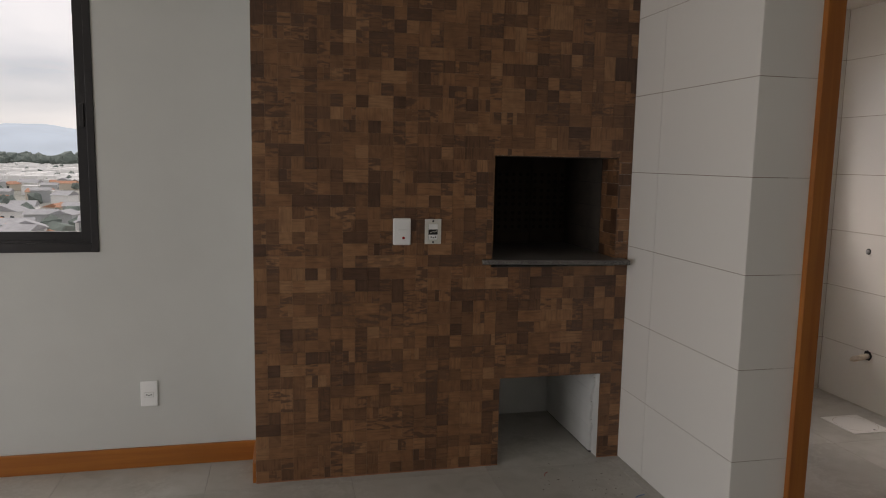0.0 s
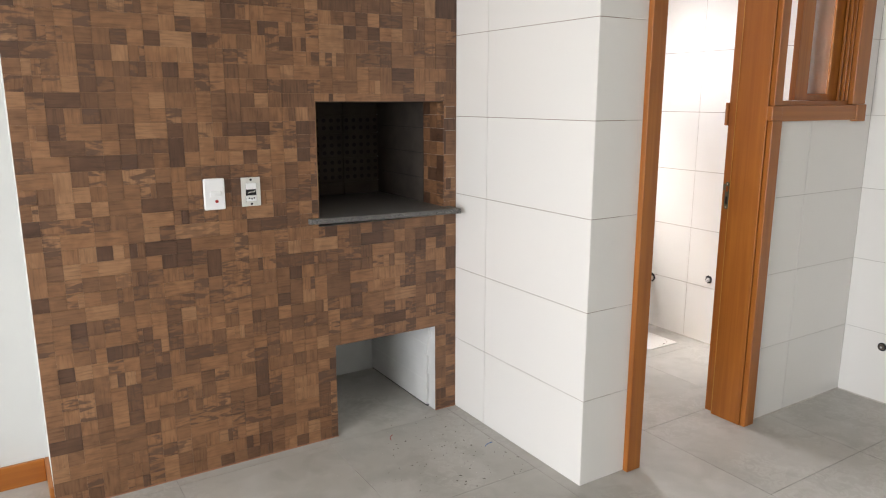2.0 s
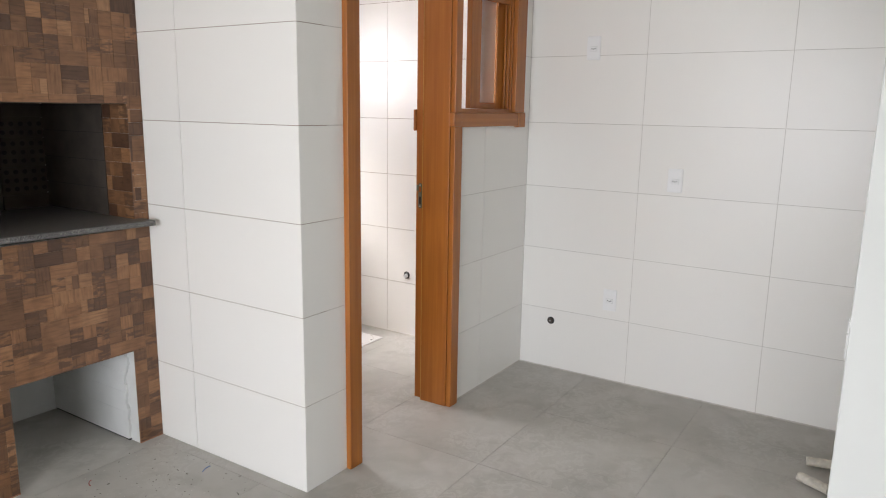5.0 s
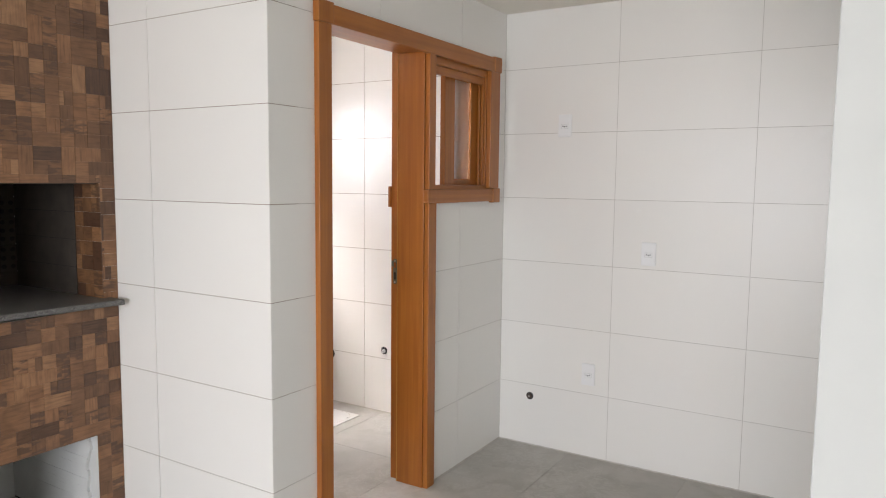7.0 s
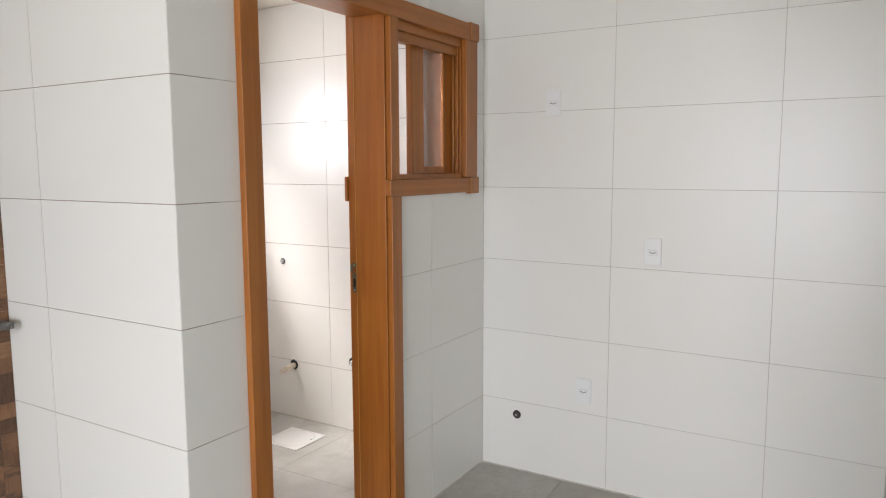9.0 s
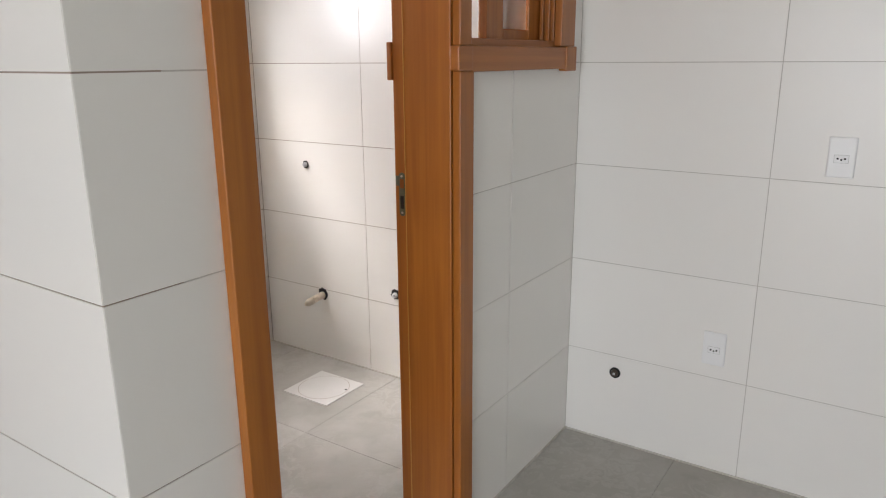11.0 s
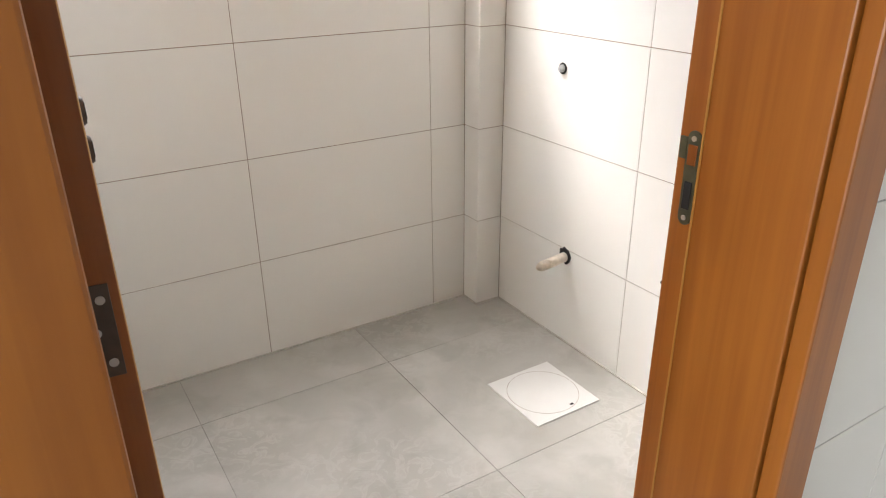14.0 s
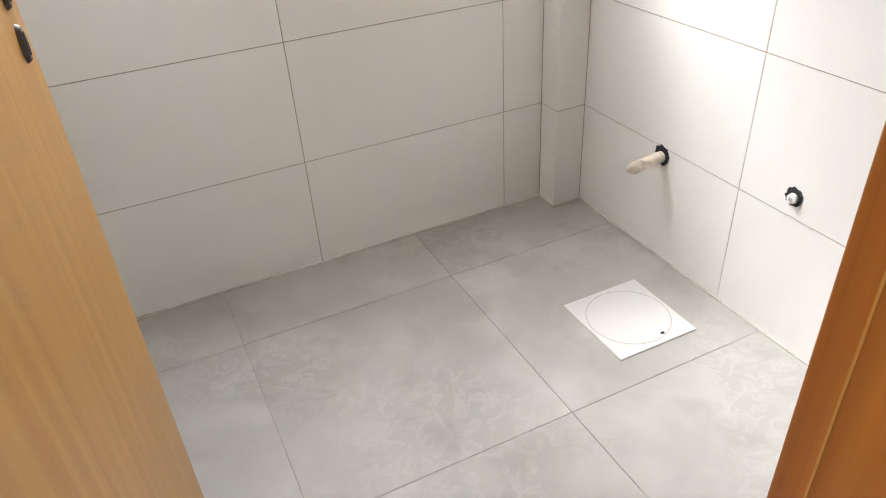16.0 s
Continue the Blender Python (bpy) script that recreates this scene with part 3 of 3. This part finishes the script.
def capped_pipe(name, m, label, bore=0.017, plug=None):
    p = thing(name, label, "pipe")
    p.matrix_world = m
    part("hole", cylinder(bmesh.new(), pose(0, -0.0008, 0, 90), bore, 0.003, 24), M_BLACK, p)
    part("cap", cylinder(bmesh.new(), pose(0, -0.005, 0, 90), bore * 0.72, 0.012, 16, bore * 0.62), plug or M_STEEL, p, "dull metal plug")
    part("stud", boxes((-0.004, 0.004, -0.015, -0.010, -0.004, 0.004), bevel=0.001), M_STEEL, p)
    return p


capped_pipe("water_outlet", east(-1.077, 0.283), "capped water outlet in a dark hole near the floor", 0.021, M_HINGE)
capped_pipe("water_outlet", east(0.452, 0.946), "capped tap outlet on the laundry wall", 0.018)
low = capped_pipe("water_outlet", east(-0.055, 0.400), "white plugged pipe end in a ragged hole on the laundry wall", 0.019, M_PLASTIC)
bm = cylinder(bmesh.new(), pose(0, -0.0005, 0.002, 90), 0.023, 0.0025, 22)
for v in bm.verts:
    v.co.x += random.uniform(-0.004, 0.003)
    v.co.z += random.uniform(-0.003, 0.005)
part("ragged_edge", bm, M_BLACK, low, "chipped dark rim of the hole")
# flakes of white filler along the joint beside it
bm = bmesh.new()
for k in range(16):
    yy, zz, q = -0.03 - 0.0065 * k + random.uniform(-0.002, 0.002), 0.35 + random.uniform(-0.0025, 0.003), random.uniform(0.001, 0.0035)
    box(bm, KX - 0.0012, KX + 0.001, yy - q, yy + q, zz - q * 0.6, zz + q * 0.6)
tagged(mesh_object("filler_flakes", bm, M_PALECRUMB), "flakes of white filler along the tile joint", "filler", kind="stuff")

drainpipe = thing("drain_pipe", "beige plastic pipe stub wrapped in tape", "pipe")
drainpipe.matrix_world = east(0.385, 0.322)
bm = bmesh.new()
cylinder(bm, pose(0, -0.0006, 0.004, 90), 0.029, 0.003, 24)
for v in bm.verts:
    v.co.x += random.uniform(-0.003, 0.003)
    v.co.z += random.uniform(-0.003, 0.004)
part("hole", bm, M_BLACK, drainpipe)
bm = bmesh.new()
segs, rings = 18, 6
loops = []
for k in range(rings):
    ty = -0.002 - 0.088 * k / (rings - 1)
    row = []
    for a in range(segs):
        an = 2 * math.pi * a / segs
        r = 0.0165 + random.uniform(-0.0012, 0.0012) + (0.001 if k % 2 else 0)
        cut = (0.024 * math.sin(an + 0.9)) if k == rings - 1 else 0
        row.append(bm.verts.new((r * math.cos(an), ty + cut, r * math.sin(an) - 0.02 * k / rings * 0.6)))
    loops.append(row)
for k in range(rings - 1):
    for a in range(segs):
        bm.faces.new((loops[k][a], loops[k][(a + 1) % segs], loops[k + 1][(a + 1) % segs], loops[k + 1][a]))
tip = bm.verts.new((0, -0.066, -0.009))
for a in range(segs):
    bm.faces.new((loops[-1][a], loops[-1][(a + 1) % segs], tip))
part("stub", bm, M_PVC, drainpipe, smooth=True)

# floor drain
drain = thing("floor_drain", "square white plastic floor drain cover", "floor drain")
drain.matrix_world = pose(1.540, 0.157, 0)
part("plate", boxes((-0.123, 0.123, -0.128, 0.128, -0.001, 0.004), bevel=0.001), M_DRAIN, drain)
bm = bmesh.new()
for k in range(64):
    a0, a1 = 2 * math.pi * k / 64, 2 * math.pi * (k + 1) / 64
    q = [bm.verts.new((r * math.cos(a), r * math.sin(a), 0.0046)) for r, a in ((0.1125, a0), (0.114, a0), (0.114, a1), (0.1125, a1))]
    bm.faces.new(q)
part("seam", bm, M_GROUT, drain)
part("lid", cylinder(bmesh.new(), pose(0, 0, 0.0037), 0.1122, 0.0022, 64), M_DRAIN, drain)
part("finger_hole", boxes((0.028, 0.040, -0.103, -0.095, 0.003, 0.0053)), M_BLACK, drain)

# loose wires hanging from the ceiling
wires = thing("ceiling_wires", "white and blue wire ends hanging from the ceiling", "wire")
wires.matrix_world = pose(0.67, -2.588, CEIL)
tube("wire", [(0, 0.0, 0), (0.02, 0.02, -0.05), (0.05, 0.05, -0.04), (0.06, 0.03, -0.10), (0.05, 0.0, -0.155), (0.06, 0.07, -0.185), (0.06, 0.12, -0.16), (0.06, 0.15, -0.09)], 0.0028, M_WIRE, wires)
tube("wire", [(0, 0.01, 0), (0.02, 0.03, -0.07), (0.05, 0.03, -0.08), (0.05, -0.02, -0.13), (0.05, -0.01, -0.18), (0.06, 0.06, -0.175), (0.06, 0.10, -0.14), (0.06, 0.115, -0.085)], 0.0031, M_BLUE, wires)


def crumpled_roll(m, length, r):
    t = thing("wrapped_offcut", "crumpled cream plastic-wrapped offcut lying on the floor", "offcut")
    t.matrix_world = m
    bm = bmesh.new()
    prev = None
    for k in range(12):
        row = []
        for a in range(14):
            an = 2 * math.pi * a / 14
            rr = r * (1 + 0.22 * noise.noise((k * 0.7, math.cos(an) * 1.5, math.sin(an) * 1.5 + length)))
            row.append(bm.verts.new((length * k / 11, rr * math.cos(an), r + 0.8 * rr * math.sin(an))))
        if prev:
            for a in range(14):
                bm.faces.new((prev[a], prev[(a + 1) % 14], row[(a + 1) % 14], row[a]))
        else:
            bm.faces.new(row)
        prev = row
    bm.faces.new(prev[::-1])
    part("wrap", bm, M_WRAP, t)


crumpled_roll(pose(1.36, -2.475, 0.0, 0, 0, -78), 0.115, 0.022)
crumpled_roll(pose(1.20, -2.465, 0.0, 0, 0, -118), 0.13, 0.022)

# crumbs of mortar and chips by the barbecue
def crumbs(count, mat, label, big):
    bm = bmesh.new()
    for k in range(count):
        x, y = random.gauss(-0.27, 0.2), random.gauss(-0.36, 0.2)
        r = random.uniform(0.0007, big) * random.choice((0.6, 1, 1))
        a, st = random.uniform(0, 3.1), random.uniform(1, 2.6)
        if x > -0.02 or y > -0.01:
            continue
        pts = [(r * st, 0), (0, r), (-r * st, 0.2 * r), (0.1 * r, -r)]
        vs = [bm.verts.new((x + p * math.cos(a) - q * math.sin(a), y + p * math.sin(a) + q * math.cos(a), 0.0004)) for p, q in pts]
        top = bm.verts.new((x, y, 0.0004 + r * 0.8))
        for q in range(4):
            bm.faces.new((vs[q], vs[(q + 1) % 4], top))
    tagged(mesh_object("debris", bm, mat), label, "debris", kind="stuff")


crumbs(150, M_CRUMB, "scattered dark mortar crumbs and chips on the floor", 0.0034)
crumbs(110, M_PALECRUMB, "scattered pale plaster chips on the floor", 0.0026)

for x, y, a, n, mat, word in ((-0.10, -0.42, 20, 0.05, M_BLUE, "blue"), (-0.43, -0.14, 60, 0.045, M_RED, "red")):
    bit = thing("wire_offcut", "short bent offcut of %s wire on the floor" % word, "wire")
    bit.matrix_world = pose(x, y, 0.0022, 0, 0, a)
    tube("insulation", [(-n / 2, 0, 0), (-n / 6, 0.006, 0), (n / 6, 0.006, 0), (n / 2, -0.004, 0)], 0.0018, mat, bit)

# ---- the town outside ----
M_GROUND = plain("town_ground", (0.22, 0.22, 0.19), 0.95, vary=0.45, scale=0.05, relief=0)
M_HOUSE = [plain("render_white", (0.85, 0.84, 0.82), 0.9, relief=0), plain("render_cream", (0.62, 0.55, 0.45), 0.9, relief=0), plain("render_grey", (0.45, 0.46, 0.46), 0.9, relief=0)]
M_ROOF = [plain("clay_roof", (0.40, 0.20, 0.12), 0.9, vary=0.25, scale=0.6, relief=0), plain("fibre_roof", (0.36, 0.36, 0.37), 0.9, vary=0.2, scale=0.6, relief=0), plain("pale_roof", (0.62, 0.61, 0.6), 0.9, relief=0)]
M_DARKPANE = plain("dark_pane", (0.06, 0.07, 0.08), 0.2, relief=0)
# distance haze is mixed into the tree and hill colours
M_TREE = plain("hazy_foliage", (0.13, 0.16, 0.14), 0.95, vary=0.4, scale=0.2, relief=0)
M_HILL = plain("hazy_hill", (0.50, 0.58, 0.66), 1.0, vary=0.12, scale=0.004, relief=0)
GZ = -27.0
structure("ground", boxes((-5000, 5000, -5000, 5000, GZ - 2, GZ)), M_GROUND, "built-up plain stretching to the hills", "ground")


def house(w, d, h, wall_mat, roof_mat, flat):
    hs = thing("house", "small low house with pale walls and pitched roof", "house", "houses of the town")
    wall = part("wall", boxes((-w / 2, w / 2, -d / 2, d / 2, 0, h)), wall_mat, hs)
    bm = bmesh.new()
    e, rise = 0.5, 0.3 if flat else w * 0.2
    a = [bm.verts.new(p) for p in ((-w / 2 - e, -d / 2 - e, h), (w / 2 + e, -d / 2 - e, h), (w / 2 + e, d / 2 + e, h), (-w / 2 - e, d / 2 + e, h), (0, -d / 2 - e, h + rise), (0, d / 2 + e, h + rise))]
    for q in ((0, 1, 4), (1, 2, 5, 4), (2, 3, 5), (3, 0, 4, 5), (3, 2, 1, 0)):
        bm.faces.new([a[i] for i in q])
    part("roof", bm, roof_mat, hs)
    for k in range(3):
        x = -w / 2 + w * (k + 0.5) / 3
        part("window", boxes((x - 0.7, x + 0.7, -d / 2 - 0.05, -d / 2 + 0.1, h * 0.4, h * 0.75)), M_DARKPANE, hs)
    return hs


kinds = [house(9, 12, 4, M_HOUSE[0], M_ROOF[0], False), house(11, 9, 6.5, M_HOUSE[0], M_ROOF[1], False), house(10, 14, 5, M_HOUSE[1], M_ROOF[0], False),
         house(12, 12, 6, M_HOUSE[0], M_ROOF[2], True), house(8, 10, 7, M_HOUSE[2], M_ROOF[1], False)]
for k, o in enumerate(kinds):
    o.matrix_world = pose(-60 - 17 * k, 226 + 3 * k, GZ, 0, 0, 20 * k)
for k in range(230):
    dist = 205 + 500 * (k / 230) ** 1.3
    ang = radians(random.uniform(4, 34))
    copy_thing(kinds[random.randrange(5)], pose(-dist * math.sin(ang), dist * math.cos(ang), GZ, 0, 0, random.choice((0, 90, 180, 270)) + random.uniform(-18, 18)))
bm = bmesh.new()
for k in range(1500):
    dist, ang = random.uniform(700, 1700), radians(random.uniform(0, 40))
    x, y, w, h = -dist * math.sin(ang), dist * math.cos(ang), random.uniform(4, 9), random.uniform(3, 9)
    box(bm, x - w, x + w, y - w, y + w, GZ, GZ + h)
tagged(mesh_object("far_houses", bm, M_HOUSE[0]), "pale far-off houses of the town", "houses", kind="stuff")
bm = bmesh.new()
for k in range(900):
    far = k > 320
    dist, ang = (random.uniform(1750, 1950) if far else random.uniform(230, 1500)), radians(random.uniform(0, 42))
    r = random.uniform(9, 17) if far else random.uniform(2.5, 5)
    m = Matrix.Translation((-dist * math.sin(ang), dist * math.cos(ang), GZ + r * 0.8)) @ Matrix.Diagonal((1.1, 1.1, random.uniform(0.8, 1.4), 1)) @ pose(0, 0, 0, k * 37, k * 11, k * 71)
    n0 = len(bm.verts)
    bmesh.ops.create_icosphere(bm, subdivisions=1, radius=r, matrix=m)
    if not far:
        bm.verts.ensure_lookup_table()
        for v in bm.verts[n0:]:
            v.co += Vector((random.uniform(-1, 1), random.uniform(-1, 1), random.uniform(-1, 1)))
tagged(mesh_object("far_trees", bm, M_TREE), "dark far-off trees between and behind the houses", "trees", kind="stuff")
bm = bmesh.new()
prev = None
for k in range(90):
    x = -3600 + k * 60
    top = 55 + 120 * max(0, noise.noise((x * 0.0011, 3.1, 0)) + 0.35) + 14 * noise.noise((x * 0.006, 1.7, 0))
    pair = (bm.verts.new((x, 3600, GZ)), bm.verts.new((x, 4000, top * 0.7)), bm.verts.new((x, 4400, top)))
    if prev:
        bm.faces.new((prev[0], pair[0], pair[1], prev[1]))
        bm.faces.new((prev[1], pair[1], pair[2], prev[2]))
    prev = pair
tagged(mesh_object("backdrop_hills", bm, M_HILL, True), "hazy blue-grey hills on the horizon", "hills", kind="structure")

flats = thing("apartment_building", "pale apartment building with rows of windows", "building")
flats.matrix_world = pose(30, 48, GZ, 0, 0, -25)
part("wall", boxes((-16, 16, 0, 12, 0, 46)), M_HOUSE[0], flats)
part("roof", boxes((-16.4, 16.4, -0.4, 12.4, 46, 46.6)), M_ROOF[1], flats)
for a in range(8):
    for c in range(13):
        x, z = -14 + a * 4, 3 + c * 3.1
        part("window", boxes((x - 1.0, x + 1.0, -0.06, 0.1, z, z + 1.3)), M_ROOF[1], flats)

# ---- pieces of walls and floor ----


def cut(rect, holes):
    rects = [rect]
    for h in holes:
        out = []
        for a0, a1, b0, b1 in rects:
            if h[1] <= a0 or h[0] >= a1 or h[3] <= b0 or h[2] >= b1:
                out.append((a0, a1, b0, b1))
                continue
            if h[0] > a0:
                out.append((a0, h[0], b0, b1))
            if h[1] < a1:
                out.append((h[1], a1, b0, b1))
            m0, m1 = max(a0, h[0]), min(a1, h[1])
            if h[2] > b0:
                out.append((m0, m1, b0, h[2]))
            if h[3] < b1:
                out.append((m0, m1, h[3], b1))
        rects = [r for r in out if r[1] - r[0] > 0.002 and r[3] - r[2] > 0.002]
    return rects


def tile_wall(parent, axis, face, inward, joints, holes=(), top=CEIL, gap=0.0014):
    """Tiles on a wall: axis is the wall's normal, inward the sign that leads into it."""
    rows = [k * ROW for k in range(int(top / ROW) + 1)] + [top]
    for a0, a1 in zip(joints, joints[1:]):
        for b0, b1 in zip(rows, rows[1:]):
            bm = bmesh.new()
            for r in cut((a0 + gap, a1 - gap, b0 + gap, b1 - gap), holes):
                f = sorted((face, face + inward * 0.0035))
                if axis == "x":
                    box(bm, f[0], f[1], r[0], r[1], r[2], r[3])
                else:
                    box(bm, r[0], r[1], f[0], f[1], r[2], r[3])
            if len(bm.verts):
                part("tile", bm, M_TILE, parent)
            else:
                bm.free()


tile_wall(wall_partition, "x", 0.0, 1, (DY, -0.242, 0.0))
tile_wall(wall_partition, "x", 0.15, -1, (-0.70, -0.565, 0.10, 0.762, FY))
tile_wall(wall_door, "y", DY, 1, (0.0, 0.645, 1.318, KX), ((0.275, 1.64, 1.44, 2.095), (0.275, 1.03, -1, 2.095)))
tile_wall(wall_door, "y", -0.70, -1, (0.15, 0.645, 1.262, KX), ((0.262, 1.64, 1.44, 2.095), (0.262, 1.03, -1, 2.095)))
tile_wall(wall_kitchen, "x", KX, 1, (RY, -2.197, -1.530, DY))
tile_wall(wall_laundry_side, "x", KX, 1, (-0.70, -0.565, 0.103, 0.759))
tile_wall(wall_laundry, "y", FY, 1, (0.15, 0.230, 0.892, 1.554, 1.697), ((LW[0], LW[1], LW[2], LW[3]),))
tile_wall(shaft, "x", 1.697, 1, (0.759, FY))
tile_wall(shaft, "y", 0.759, 1, (1.697, KX))

# pale grout fillet where tiled walls meet the floor
M_FILLET = plain("pale_fillet", (0.55, 0.52, 0.47), 0.9, vary=0.2, scale=25)
for q in ((KX - 0.006, KX, -0.683, 0.753), (1.697, KX - 0.006, 0.753, 0.759), (1.691, 1.697, 0.753, FY), (0.15, 1.691, FY - 0.006, FY),
          (KX - 0.005, KX, RY, DY), (1.058, KX - 0.005, DY - 0.005, DY)):
    structure("trim", boxes((*q, 0, 0.005)), M_FILLET, "thin pale grout fillet along the tiled wall", "trim")

# floor tiles, one square mesh cut to size where it meets the outer walls
FT = 0.632
for i in range(-11, 4):
    for j in range(-11, 3):
        x0, x1, y0, y1 = 1.21 + (i - 1) * FT, 1.21 + i * FT, 0.577 + (j - 1) * FT, 0.577 + j * FT
        x0, x1, y0, y1 = max(x0, -5.0), min(x1, 1.83), max(y0, -5.5), min(y1, 0.85 if x1 > -1.4 else 0.28)
        if x1 - x0 > 0.01 and y1 - y0 > 0.01:
            part("floor_tile", boxes((x0 + 0.0009, x1 - 0.0009, y0 + 0.0009, y1 - 0.0009, -0.006, 0)), M_FLOOR, floor)


# mosaic of the barbecue
def mosaic_cells(a0, a1, b0, b1, step, rnd):
    na, nb = max(1, round((a1 - a0) / step)), max(1, round((b1 - b0) / step))
    sa, sb = (a1 - a0) / na, (b1 - b0) / nb
    used, out = set(), []
    for j in range(nb):
        for i in range(na):
            if (i, j) in used:
                continue
            w, h = rnd.choices(((1, 1), (2, 1), (1, 2), (3, 1), (2, 2)), (76, 13, 8, 2, 1))[0]
            while any((i + q, j) in used or i + q >= na for q in range(w)):
                w -= 1
            if j + h > nb:
                h = 1
            if h == 2 and any((i + q, j + 1) in used for q in range(w)):
                h = 1
            used |= {(i + q, j + r) for q in range(w) for r in range(h)}
            r = (a0 + i * sa, a0 + (i + w) * sa, b0 + j * sb, b0 + (j + h) * sb)
            if w == 1 and h == 1 and rnd.random() < 0.12:
                m = r[0] + sa * rnd.choice((0.35, 0.5, 0.65))
                out += [(r[0], m, r[2], r[3]), (m, r[1], r[2], r[3])]
            else:
                out.append(r)
    return out


rnd = random.Random(7)
rest = bmesh.new()
count = 0
for r in mosaic_cells(-1.736, 0.0, 0.0, CEIL, 0.0535, rnd):
    for q in cut((r[0] + 0.0004, r[1] - 0.0004, r[2] + 0.0004, r[3] - 0.0004), ((OP[0], OP[1], 0.955, OP[3]), (LO[0], LO[1], -1, LO[3]))):
        y0 = rnd.uniform(0, 0.0012)
        if q[1] > -1.05 and 0.3 < q[2] < 1.72 and count < 300:
            count += 1
            part("mosaic_piece", boxes((q[0], q[1], y0, 0.0045, q[2], q[3])), M_MOSAIC, bbq)
        else:
            box(rest, q[0], q[1], y0, 0.0045, q[2], q[3])
# returns of the openings
for r in mosaic_cells(0.0, 0.176, 0.985, OP[3], 0.0602, rnd):
    for xf, sgn in ((OP[1], -1), (OP[0], 1)):
        xs = sorted((xf, xf + sgn * 0.004))
        box(rest, xs[0], xs[1], r[0] + 0.0005, r[1] - 0.0005, r[2] + 0.0005, r[3] - 0.0005)
tagged(part("mosaic", rest, M_MOSAIC_REST, bbq, "brown wood-look mosaic squares"), kind="stuff")
part("mosaic_bed", boxes((-1.735, OP[0], 0.0035, S, 0.001, CEIL), (OP[0], -0.001, 0.0035, S, OP[3], CEIL), (OP[0], -0.001, 0.0035, S, LO[3], 0.955)), M_JOINT, bbq)
